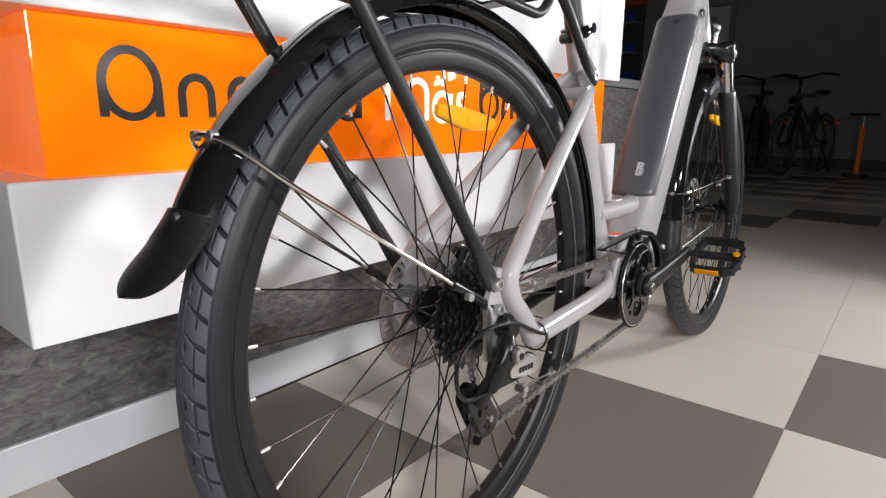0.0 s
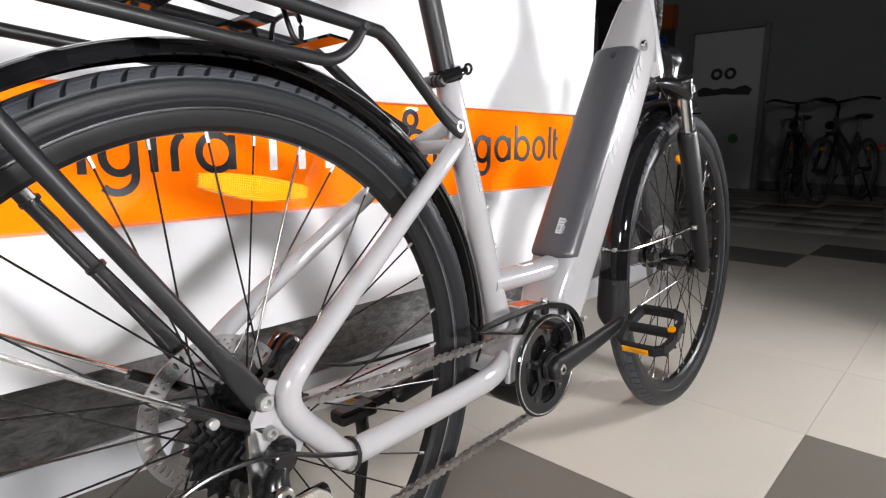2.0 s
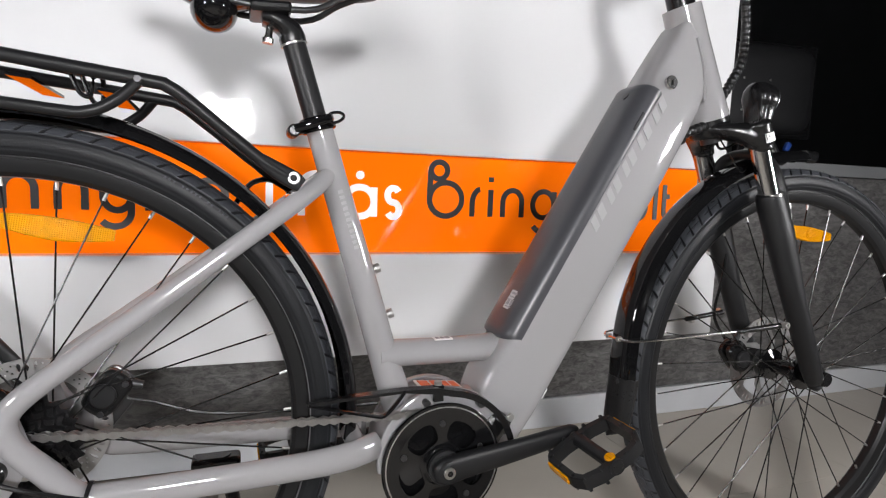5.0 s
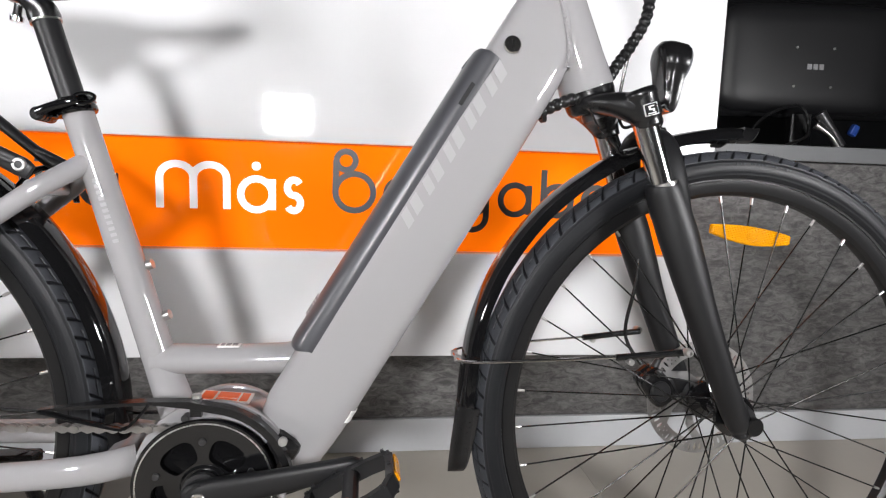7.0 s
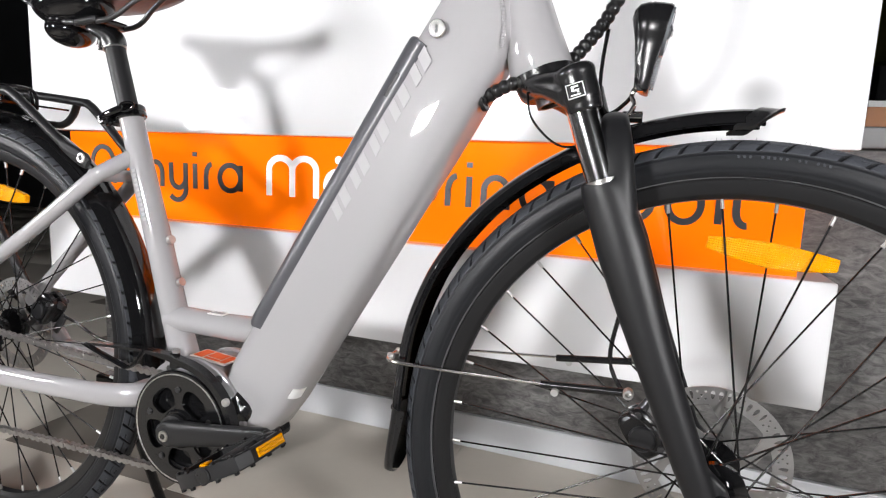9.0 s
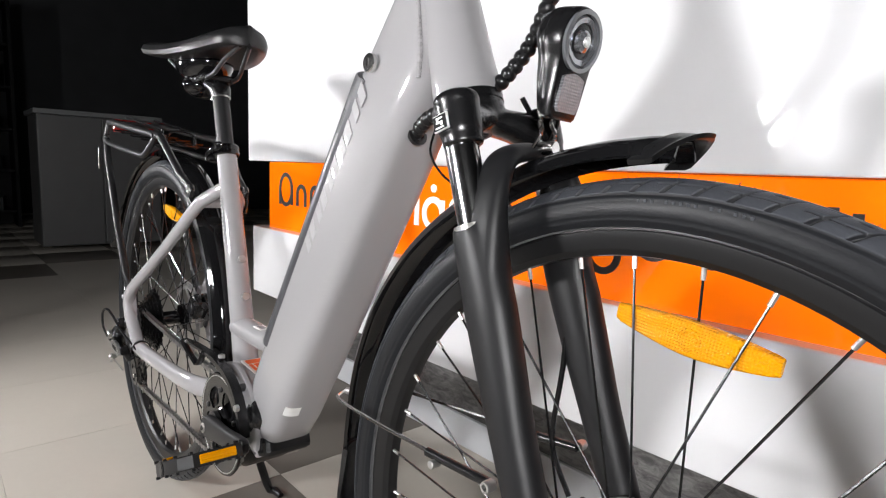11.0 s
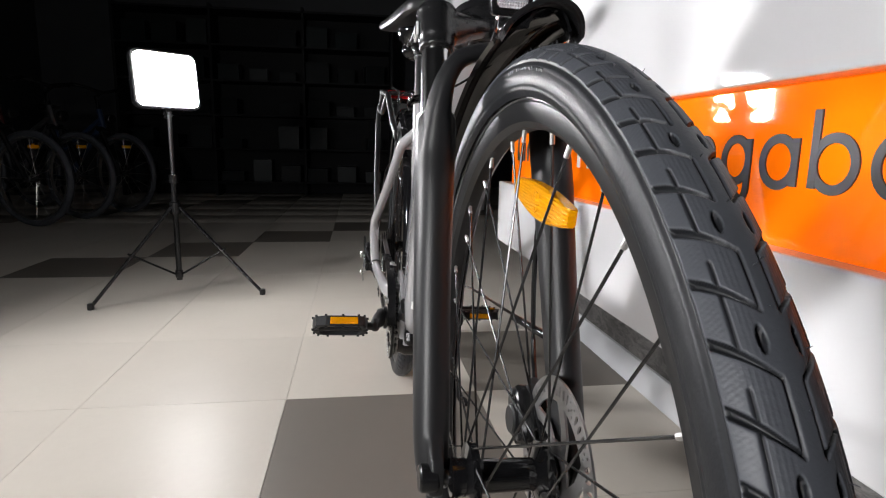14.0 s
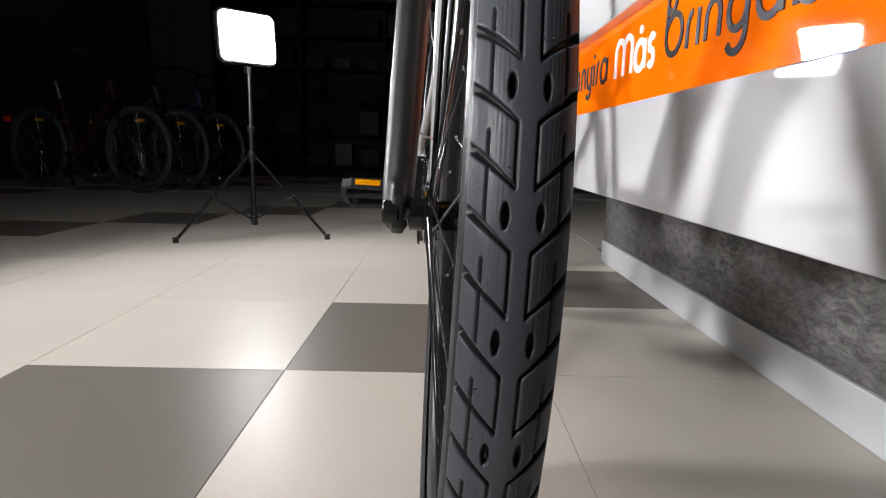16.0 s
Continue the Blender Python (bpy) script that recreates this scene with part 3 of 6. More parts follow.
stay.tube([(0.385, -0.002, 0.6445), (0.369, -0.0125, 0.631), (0.352, -0.0265, 0.617), (0.33, -0.0365, 0.6), (0.231, -0.051, 0.525), (0.14, -0.066, 0.458), (0.082, -0.076, 0.415), (0.062, -0.077, 0.39), (0.068, -0.077, 0.364), (0.095, -0.0755, 0.333), (0.118, -0.0735, 0.307), (0.14, -0.0715, 0.3), (0.3, -0.0635, 0.3005), (0.385, -0.0545, 0.302), (0.432, -0.034, 0.304)],
          [0.0108, 0.0112, 0.0112, 0.011, 0.0107, 0.0107, 0.0112, 0.0118, 0.0122, 0.013, 0.014, 0.0148, 0.0155, 0.0168, 0.0175], 20, [0.0095, 0.0102, 0.0104, 0.0103, 0.0103, 0.0105, 0.011, 0.0115, 0.0115, 0.012, 0.012, 0.0115, 0.0115, 0.0115, 0.013], up=(0, 1, 0), smooth=4)
stay.plate([(0.026, 0.37), (0.046, 0.405), (0.068, 0.395), (0.085, 0.345), (0.062, 0.312), (0.04, 0.305), (0.024, 0.33)], -0.066, -0.073)
stay.mirror_y()
stay.tube([(0.335, -0.04, 0.607), (0.335, 0.04, 0.607)], 0.009, 12)
stay.tube([(0.41, -0.05, 0.305), (0.41, 0.05, 0.305)], 0.013, 12)
stay.to("rear_triangle", PAINT, bike, "glossy light grey seat stays and chain stays")

# motor shell and covers
shell = Geo().lathe([(0.02, -0.038), (0.08, -0.038), (0.082, -0.034), (0.082, 0.034), (0.08, 0.038), (0.02, 0.038)], (0.52, 0, 0.281), "y", 48, True, (-20, 178), True)
for sgn, r in ((-1, 0.088), (1, 0.08)):
    shell.lathe([(0.02, sgn * 0.046), (r - 0.004, sgn * 0.046), (r - 0.0008, sgn * 0.0445), (r, sgn * 0.041), (r - 0.0008, sgn * 0.0375), (r - 0.004, sgn * 0.036), (0.02, sgn * 0.036)], (0.52, 0, 0.2865), "y", 56, True, (-12, 190), True)
shell.to("motor_housing", PAINT, bike, "grey motor shell at the bottom bracket")
Geo().lathe([(0.001, -0.05), (0.03, -0.05), (0.034, -0.0485), (0.0635, -0.0485), (0.066, -0.047), (0.066, -0.04), (0.071, -0.03), (0.071, 0.05), (0.066, 0.058), (0.001, 0.058)], (0.513, 0, 0.28), "y", 40).to("motor", GLOSS, bike, "black mid-drive motor")
Geo().box((0.575, 0, 0.262), (0.1, 0.074, 0.03), pose(0, 0, 0, 0, -18, 0), 0.008).to("motor_cover", BLACK, bike)
Geo().box((0.589, -0.032, 0.313), (0.046, 0.034, 0.05), pose(0, 0, 0, 0, 38, 0), 0.014).to("motor_end_cover", CROWN, bike)
for x, z, r in ((0.492, 0.358, 0.0045), (0.566, 0.352, 0.0062)):
    Geo().disc((x, -0.05, z), r, 0.012).to("motor_bolt", DARKSTEEL, bike)

# battery cover along the top of the down tube
cov = []
for s, k in ((0.689, 0.3), (0.691, 0.75), (0.695, 0.95), (0.702, 1.0), (0.9, 1.0), (1.075, 1.0), (1.083, 0.95), (1.0865, 0.75), (1.088, 0.3)):
    ring = []
    for j in range(25):
        a = math.pi * j / 24
        c, d = math.cos(a), math.sin(a)
        ring.append(dt(s - 0.012 * d * (1 if s < 0.8 else -0.2), 0.314 - (0.014 + 0.0105 * k) * d ** 0.75, -0.0428 * math.copysign(abs(c) ** 0.62, c)))
    ring += [dt(s, 0.325, 0.036), dt(s, 0.325, -0.036)]
    cov.append(ring)
battery = Geo().grid(cov).to("battery_cover", BATT, bike, "dark grey battery cover on the down tube")
Geo().tube([dt(1.0685, 0.295, -0.006), dt(1.0688, 0.2885, -0.006)], 0.006, 14).to("cover_lock", DARKSTEEL, battery)
lay = Matrix((DT, Vector((0, 1, 0)), -DN)).transposed().to_4x4()
CL = Matrix.Translation(dt(0.731, 0.2902, -0.013)) @ lay @ pose(0, 0, 0, 14, 0, 0)
sticker = Geo().box((0, 0, 0), (0.028, 0.019, 0.0016), None, 0.0003).move(CL).to("cover_label", PALE, battery)
for x, y, w, h in ((0.0095, 0, 0.003, 0.014), (0.004, 0.002, 0.002, 0.01), (-0.004, -0.003, 0.009, 0.007), (-0.004, 0.005, 0.009, 0.005), (-0.011, 0, 0.002, 0.014)):
    Geo().box((x, y, 0.001), (w, h, 0.0006)).move(CL).to("label_bar", TAG, sticker)
Geo().box(tuple(dt(1.033, 0.3085, -0.0408)), (0.006, 0.004, 0.03), pose(0, 0, 0, 0, 31, 0), 0.001).to("cover_catch", MATT, battery)
lock = Geo().disc((0.847, -0.042, 0.784), 0.0098, 0.006).to("frame_lock", CHROME, bike, "small chrome battery lock")
Geo().box((0.847, -0.0453, 0.784), (0.002, 0.0016, 0.008)).to("keyhole", BLACK, lock)
# plain slanted shapes where the maker's mark stands
for k in range(5):
    s0 = 0.872 + 0.0445 * k
    for a0, a1 in ((-0.004, 0.008), (0.014, 0.028)):
        pts = [dt(s0 + a, b) for a, b in ((a0, 0.335), (a1, 0.335), (a1 + 0.009, 0.3185), (a0 + 0.009, 0.3185))]
        Geo().plate([(p.x, p.z) for p in pts], -0.0423, -0.0415).to("mark_bar", LETTER, bike)
for k in range(11):
    z = 0.617 - 0.0067 * k
    Geo().box((0.3882 + (0.617 - z) * 0.305, -0.0171 - 0.0006 * k / 10, z), (0.006, 0.0012, 0.0038), pose(0, 0, 0, 0, -17, 0)).to("name_bar", FAINT, bike)
tube_label = Geo().box((0.528, -0.004, 0.4274), (0.025, 0.016, 0.0015)).to("tube_label", LABEL, bike)
for x, w in ((-0.0075, 0.004), (-0.001, 0.005), (0.0065, 0.006)):
    Geo().box((0.528 + x, -0.004, 0.4284), (w, 0.009, 0.0006)).to("label_bar", TAG, tube_label)
WL = pose(0.5235, -0.004, 0.3645, 0, 5, 0)
warning = Geo().box((0, 0, 0), (0.06, 0.034, 0.0022), None, 0.0006).move(WL).to("warning_label", LABEL, bike, "white framed warning label with orange print")
for x, y, w, h in ((-0.0195, 0.0, 0.014, 0.026), (0.003, 0.004, 0.024, 0.018), (0.022, 0.0, 0.009, 0.026), (0.003, -0.0105, 0.024, 0.005)):
    Geo().box((x, y, 0.0013), (w, h, 0.001)).move(WL).to("label_bar", WARN, warning)
tag = []
for i in range(9):
    q = radians(5 + 34 * i / 8)
    c, d = math.cos(q) ** 0.6, math.sin(q) ** 0.5
    tag.append([dt(s, 0.35 + c * (0.05 + k), -d * 0.0413 - k) for s, k in ((0.635, 0.0002), (0.651, 0.0002), (0.651, 0.0011), (0.635, 0.0011))])
Geo().grid(tag).to("tube_tag", LABEL, bike)
for x, z in ((0.4215, 0.518), (0.44, 0.459)):
    Geo().tube([(x - 0.002, 0, z - 0.002), (x + 0.014, 0, z + 0.003), (x + 0.0142, 0, z + 0.003), (x + 0.02, 0, z + 0.005)], [0.004, 0.004, 0.0062, 0.006], 14).to("bottle_boss", BOLT, bike)

# seat post, clamp and saddle
Geo().tube([(0.3705, 0, 0.668), (0.3318, 0, 0.7975)], 0.0137, 28).to("seat_post", MATT, bike, "black aluminium seat post")
head = Geo().tube([(0.334, 0, 0.7885), (0.3323, 0, 0.7945), (0.329, 0, 0.802), (0.32, 0, 0.8085), (0.309, 0, 0.812), (0.299, 0, 0.813)], [0.0148, 0.0156, 0.0172, 0.02, 0.021, 0.018], 24, [0.0148, 0.0154, 0.014, 0.0105, 0.0085, 0.006], sup=2.6, smooth=4).to("post_head", CROWN, bike)
Geo().lathe([(0.0142, -0.001), (0.0158, -0.001), (0.0158, 0.001), (0.0142, 0.001)], (0, 0, 0), "z", 28, closed=True).move(pose(0.3343, 0, 0.7878, 0, -16, 0)).to("head_ring", STEEL, head)
Geo().tube([(0.3045, 0, 0.786), (0.305, 0, 0.7915), (0.3051, 0, 0.7917), (0.306, 0, 0.797), (0.308, 0, 0.812)], [0.0064, 0.0068, 0.005, 0.0042, 0.0042], 14).to("head_bolt", CHROME, head)
CLAMP = pose(0.3625, 0, 0.697, 0, -16, 0)
clamp = Geo().lathe([(0.0165, -0.0085), (0.0198, -0.0085), (0.0212, -0.0065), (0.0212, -0.002), (0.0203, -0.0012), (0.0203, 0.0012), (0.0212, 0.002), (0.0212, 0.0065), (0.0198, 0.0085), (0.014, 0.0085), (0.014, 0.0075), (0.0165, 0.0075)], (0, 0, 0), "z", 36, closed=True).box((-0.026, -0.004, -0.001), (0.013, 0.018, 0.013), None, 0.002).move(CLAMP).to("seat_clamp", GLOSS, bike, "glossy black quick-release seat clamp")
Geo().lathe([(0.0001, -0.018), (0.0052, -0.018), (0.0075, -0.016), (0.0075, -0.012), (0.0062, -0.0115), (0.0062, -0.0095), (0.0075, -0.009), (0.0075, -0.005), (0.0062, -0.0045), (0.0062, -0.0025), (0.0075, -0.002), (0.0075, 0.012), (0.006, 0.014), (0.0001, 0.014)], (-0.031, -0.006, -0.0025), "y", 20).move(CLAMP).to("clamp_barrel", CROWN, clamp)
lever = Geo().tube([(-0.03, -0.023, -0.001), (-0.016, -0.026, 0.0), (0.002, -0.0265, 0.001), (0.014, -0.024, 0.002)], [0.003, 0.0028, 0.0024, 0.0024], 12, [0.005, 0.0048, 0.0046, 0.0044], smooth=4)
lever.tube([(0.013, -0.024, -0.003), (0.024, -0.021, -0.0028), (0.03, -0.019, 0.002), (0.0245, -0.0208, 0.0068), (0.013, -0.024, 0.0066)], 0.0019, 10, closed=True, smooth=5)
lever.move(CLAMP).to("quick_release_lever", GLOSS, clamp)
sad = []
for i in range(25):
    u = i / 24
    x = 0.145 + 0.302 * u
    w = 0.083 * (1 - u) ** 0.55 * (1 - 0.25 * max(0, 0.25 - u)) + 0.018 * u ** 0.5 + 0.004
    if u > 0.93:
        w *= math.sqrt(max(0.05, 1 - ((u - 0.93) / 0.07) ** 2))
    if u < 0.08:
        w *= 0.75 + 0.25 * u / 0.08
    top = 0.893 - 0.014 * math.sin(math.pi * u) + 0.006 * (1 - u)
    drop = 0.014 if u < 0.5 else 0.014 + 0.01 * (u - 0.5)
    ring = []
    for j in range(20):
        c, d = math.cos(2 * math.pi * j / 20), math.sin(2 * math.pi * j / 20)
        z = top - 0.02 + (0.02 * abs(d) ** 0.7 if d > 0 else -drop * abs(d) ** 0.6 * (0.35 + 0.65 * abs(c)))
        groove = -0.006 * math.exp(-((c * w / 0.012) ** 2)) if d > 0.3 and u < 0.8 else 0
        ring.append((x, w * math.copysign(abs(c) ** 0.85, c), z + groove))
    sad.append(ring)
saddle = Geo().grid(sad).to("saddle", SADDLE, bike, "black padded vinyl saddle")
for sgn in (-1, 1):
    Geo().tube([(0.185, sgn * 0.04, 0.862), (0.215, sgn * 0.034, 0.845), (0.25, sgn * 0.024, 0.824), (0.345, sgn * 0.022, 0.822), (0.39, sgn * 0.016, 0.845), (0.43, sgn * 0.008, 0.862)], 0.0036, 10, smooth=5).to("saddle_rail", DARKSTEEL, saddle)
under = []
for i in range(13):
    q = math.pi * i / 12
    x, r = 0.252 - 0.062 * math.cos(q), math.sin(q) + 0.02
    under.append([(x, 0.047 * r * math.cos(2 * math.pi * j / 24), 0.853 + 0.036 * r * math.sin(2 * math.pi * j / 24)) for j in range(24)])
Geo().grid(under).to("saddle_shell", GLOSS, saddle, "glossy black plastic shell under the saddle")
bump = []
for i in range(13):
    q = math.pi * i / 12
    r = math.sin(q) + 0.02
    bump.append([(0.247 + 0.025 * r * math.cos(2 * math.pi * j / 24), -0.036 * math.cos(q), 0.8155 + 0.023 * r * math.sin(2 * math.pi * j / 24)) for j in range(24)])
Geo().grid(bump).to("saddle_tail", GLOSS, saddle)
Geo().box((0.307, 0, 0.8215), (0.046, 0.056, 0.012), pose(0, 0, 0, 0, -4, 0), 0.004).to("saddle_clamp", BLACK, saddle)


# wheels
def tyre_mesh(name):
    """A road tyre with chevron tread cut into it; its wheel turns about y through the origin."""
    n, per = 3312, 92
    arc = np.concatenate([np.linspace(0, 62, 48), np.linspace(64, 128, 20)])
    vv = np.concatenate([-arc[:0:-1], arc]) / 128
    half = len(arc) - 1
    a = 0.0228
    uu = np.arange(n) / n * per - 0.53
    U, V = np.meshgrid(uu, vv, indexing="ij")
    A = np.abs(V) * 128
    t = A / 57.0
    W = U - 1.0 * t + 0.22 * t * t
    ph = W % 1.0
    cut = (1 + 0.3 * np.clip((t - 0.4) / 0.4, 0, 1)) * np.exp(-(((ph - 0.5) / (0.038 + 0.045 * np.clip((t - 0.3) / 0.5, 0, 1))) ** 6)) * (t > 0.15) * (t < 1.04)
    two = (U - 0.164 - 0.5) % 2.0
    line = 0.55 * np.exp(-(((t - 0.165) / 0.024) ** 4)) * (two < 1.0)
    pit = 1.15 * np.clip((1.0 - (((t - 0.29) / 0.068) ** 2 + (((U - 0.28 - 0.5) % 2.0 - 1.45) / 0.22) ** 2)) / 0.3, 0, 1)
    side = 0.55 * np.exp(-(((t - 0.64) / 0.03) ** 4)) * ((ph > 0.5) | (W % 2.0 < 1.0))
    ridge = 0.05 * (0.5 + 0.5 * np.sin(t * 2 * np.pi * 13)) * (t > 0.3) * (t < 0.63)
    knurl = 0.035 * (0.5 + 0.5 * np.sin((U + 0.5 * t) * 2 * np.pi * 11)) * (t > 0.68) * (t < 0.98)
    shoulder = 0.5 * np.clip((t - 1.04) / 0.04, 0, 1)
    depth = np.maximum.reduce([cut, side, line, pit, ridge, knurl])
    depth = np.where(t >= 1.04, shoulder, np.minimum(depth, 1.3))
    ring = -0.35 * np.exp(-(((A - 70) / 1.6) ** 2)) + 0.3 * np.exp(-(((A - 108) / 1.4) ** 2)) - 0.3 * np.exp(-(((A - 113) / 1.5) ** 2))
    rr = a - 0.0027 * depth - 0.0016 * ring
    rad = (RW - a) + rr * np.cos(np.radians(V * 128))
    y = rr * 1.0 * np.sin(np.radians(V * 128))
    th = np.arange(n) / n * 2 * np.pi
    X, Z = rad * np.cos(th)[:, None], rad * np.sin(th)[:, None]
    co = np.stack([X, y, Z], -1).reshape(-1, 3)
    m = 2 * half + 1
    i, j = np.meshgrid(np.arange(n), np.arange(m - 1), indexing="ij")
    f = np.stack([i * m + j, i * m + j + 1, ((i + 1) % n) * m + j + 1, ((i + 1) % n) * m + j], -1).reshape(-1, 4)
    me = bpy.data.meshes.new(name)
    me.from_pydata(co.tolist(), [], f.tolist())
    me.polygons.foreach_set("use_smooth", [True] * len(me.polygons))
    me.materials.append(RUBBER)
    return me


def hair_mesh(count, seed):
    """Short moulding hairs left standing on a new tyre's crown."""
    rnd = random.Random(seed)
    g = Geo()
    for _ in range(count):
        a, v = rnd.uniform(0, 2 * math.pi), radians(rnd.choice((-30, -14, 0, 14, 30)) + rnd.uniform(-4, 4))
        out = Vector((math.cos(v) * math.cos(a), math.sin(v), math.cos(v) * math.sin(a)))
        foot = Vector(((RW - 0.0228) * math.cos(a), 0, (RW - 0.0228) * math.sin(a))) + out * 0.0222
        bend = Vector((rnd.uniform(-1, 1), rnd.uniform(-1, 1), rnd.uniform(-1, 1)))
        h = rnd.uniform(0.0014, 0.0034)
        g.tube([foot, foot + out * h * 0.6, foot + out * h + bend * 0.0008], [0.0003, 0.00024, 0.00012], 4)
    return g.mesh("moulding_hairs", RUBBER)


TYRE = tyre_mesh("tyre")
RIM = Geo().lathe([(0.309, -0.013), (0.3115, -0.0125), (0.3115, -0.0105), (0.305, -0.0095), (0.300, -0.004), (0.300, 0.004), (0.305, 0.0095), (0.3115, 0.0105), (0.3115, 0.0125), (0.309, 0.0133), (0.3045, 0.0133), (0.3035, 0.0122), (0.3025, 0.0122), (0.3015, 0.0132), (0.296, 0.0128), (0.288, 0.0105), (0.2835, 0.006), (0.2825, 0), (0.2835, -0.006), (0.288, -0.0105), (0.296, -0.0128), (0.3015, -0.0132), (0.3025, -0.0122), (0.3035, -0.0122), (0.3045, -0.0133)], (0, 0, 0), "y", 160, closed=True).mesh("rim", RIMM, 20)
REFLEX = Geo()
for sgn in (-1, 1):
    REFLEX.lathe([(0.3035, sgn * 0.0128), (0.304, sgn * 0.0139), (0.3066, sgn * 0.0139), (0.3069, sgn * 0.0135), (0.3073, sgn * 0.0139), (0.3106, sgn * 0.0139), (0.3114, sgn * 0.0128)], (0, 0, 0), "y", 160)
REFLEX = REFLEX.mesh("rim_wall", RIMWALL, 20)
NIPPLE = Geo().tube([(0, 0, 0), (0, 0, 0.0125)], 0.0019, 8).mesh("nipple", BOLT)


def rotor_mesh():
    """A brake disc: a punched ring on curved arms."""
    def spot(r, a, w, h, n=10):
        """A round or oval hole at radius r and angle a; w across, h along the radius."""
        c, s = math.cos(radians(a)), math.sin(radians(a))
        out = []
        for i in range(n):
            q = 2 * math.pi * i / n
            u, v = r + h * math.sin(q), w * math.cos(q) * (1 + 0.35 * math.sin(q))
            out.append((u * c - v * s, u * s + v * c))
        return out

    holes = []
    for k in range(12):
        a = 30 * k
        holes += [spot(0.0715, a, 0.0022, 0.0052, 12), spot(0.0715, a + 6.5, 0.0022, 0.0052, 12)]
        holes += [spot(r, a + b, 0.0014, 0.0014, 8) for r, b in ((0.0752, 12.0), (0.0668, 12.5), (0.071, 15.5), (0.0757, 18.5), (0.0672, 18.5))]
        holes.append(spot(0.0725, a + 23.5, 0.0016, 0.0055, 12))
    window = []
    for k in range(6):
        a = 60 * k
        lower = [(0.0285, a + 10 + 40 * i / 6) for i in range(7)]
        upper = [(0.0615, a + 86 - 46 * i / 9) for i in range(10)]
        window.append([(r * math.cos(radians(b)), r * math.sin(radians(b))) for r, b in lower + [(0.044, a + 66)] + upper + [(0.045, a + 26)]])
    g = Geo().sheet(arc_pts(0, 0, 0.081, 0, 360, 144)[:-1], holes + window + [arc_pts(0, 0, 0.017, 0, 360, 30)[:-1]], -0.001, 0.001)
    return g.mesh("brake_disc", DISC, 20)


ROTOR = rotor_mesh()


def wheel(name, at, turn, flange, refl_angles, hub_r, lace):
    """A spoked wheel: rim as the part, the rest on it."""
    w = new(name, RIM)
    w.parent = bike
    w.matrix_basis = Matrix.Translation(at) @ pose(0, 0, 0, 0, turn, 0)
    sub = lambda n, me: (lambda o: (setattr(o, "parent", w), o)[1])(new(n, me))  # noqa: E731
    sub("tyre", TYRE)
    sub("rim_wall", REFLEX)
    tagged(sub("moulding_hairs", hair_mesh(200, len(name))), kind="stuff")
    Geo().lathe([(0.006, -flange - 0.02), (hub_r * 0.8, -flange - 0.018), (hub_r * 0.8, -flange - 0.006), (hub_r + 0.008, -flange - 0.004), (hub_r + 0.008, -flange + 0.003), (hub_r * 0.75, -flange + 0.008), (hub_r * 0.7, flange - 0.008), (hub_r + 0.008, flange - 0.003), (hub_r + 0.008, flange + 0.004), (hub_r * 0.8, flange + 0.006), (hub_r * 0.8, flange + 0.018), (0.006, flange + 0.02)], (0, 0, 0), "y", 36).to("hub", GLOSS, w)
    for k in range(36):
        side = -1 if k % 2 else 1
        lead = 1 if (k // 2) % 2 else -1
        a = 10 * k + lace + turn
        b = a + lead * 58
        p = Vector(((hub_r + 0.005) * math.cos(radians(b)), side * (flange + 0.002 * lead), (hub_r + 0.005) * math.sin(radians(b))))
        q = Vector((0.286 * math.cos(radians(a)), side * 0.002, 0.286 * math.sin(radians(a))))
        Geo().tube([p, q], 0.00105, 6).to("spoke", BLACK, w)
        nip = new("nipple", NIPPLE)
        nip.parent = w
        nip.matrix_basis = Matrix.Translation(q) @ (p - q).to_track_quat("Z", "Y").to_matrix().to_4x4()
    for a in refl_angles:
        g = Geo()
        rows = []
        for i in range(25):
            u = i / 24 * 2 - 1
            top, low = 0.0105 - 0.0045 * abs(u) ** 1.8, 0.0145 - 0.0085 * abs(u) ** 1.6
            x, z = 0.0575 * u, 0.2345
            th, e = 0.0052 * min(1, 0.55 + 6 * (1 - abs(u))), 0.0016
            rows.append([(x, -th + e, z - low), (x, -th, z - low + e), (x, -th, z + top - e), (x, -th + e, z + top), (x, th - e, z + top), (x, th, z + top - e), (x, th, z - low + e), (x, th - e, z - low)])
        g.grid(rows)
        g.lathe([(0.0001, -0.0072), (0.0052, -0.0072), (0.0062, -0.0062), (0.0074, -0.0062), (0.0084, -0.0048), (0.0084, 0.0048), (0.0074, 0.0062), (0.0001, 0.0072)], (0, 0, 0.2325), "y", 28)
        r = g.to("reflector", AMBER, w, "amber spoke reflector", 25)
        r.matrix_basis = pose(0, 0, 0, 0, a - turn, 0)
    return w


SIZE_BAR = Geo().box((0, 0, 0), (0.0022, 0.0012, 0.0036), None, 0.0003).mesh("size_bar", RUBBER)
front = wheel("front_wheel", FA, 4, 0.03, (7,), 0.019, 4)
rear = wheel("rear_wheel", RA, -3, 0.03, (9,), 0.02, 2)
for w, y in ((front, 0.042), (rear, 0.042)):
    d = new("brake_disc", ROTOR)
    d.parent, d.location = w, (0, y, 0)
    tagged(d, "drilled steel brake disc")
Geo().disc((0, -0.066, 0), 0.0115, 0.016).to("axle_cap", BLACK, front)
Geo().tube([(0, -0.07, 0), (0, 0.07, 0)], 0.006, 14).to("axle", DARKSTEEL, front)
Geo().tube([(0, -0.085, 0), (0, 0.08, 0)], 0.006, 14).to("axle", DARKSTEEL, rear)
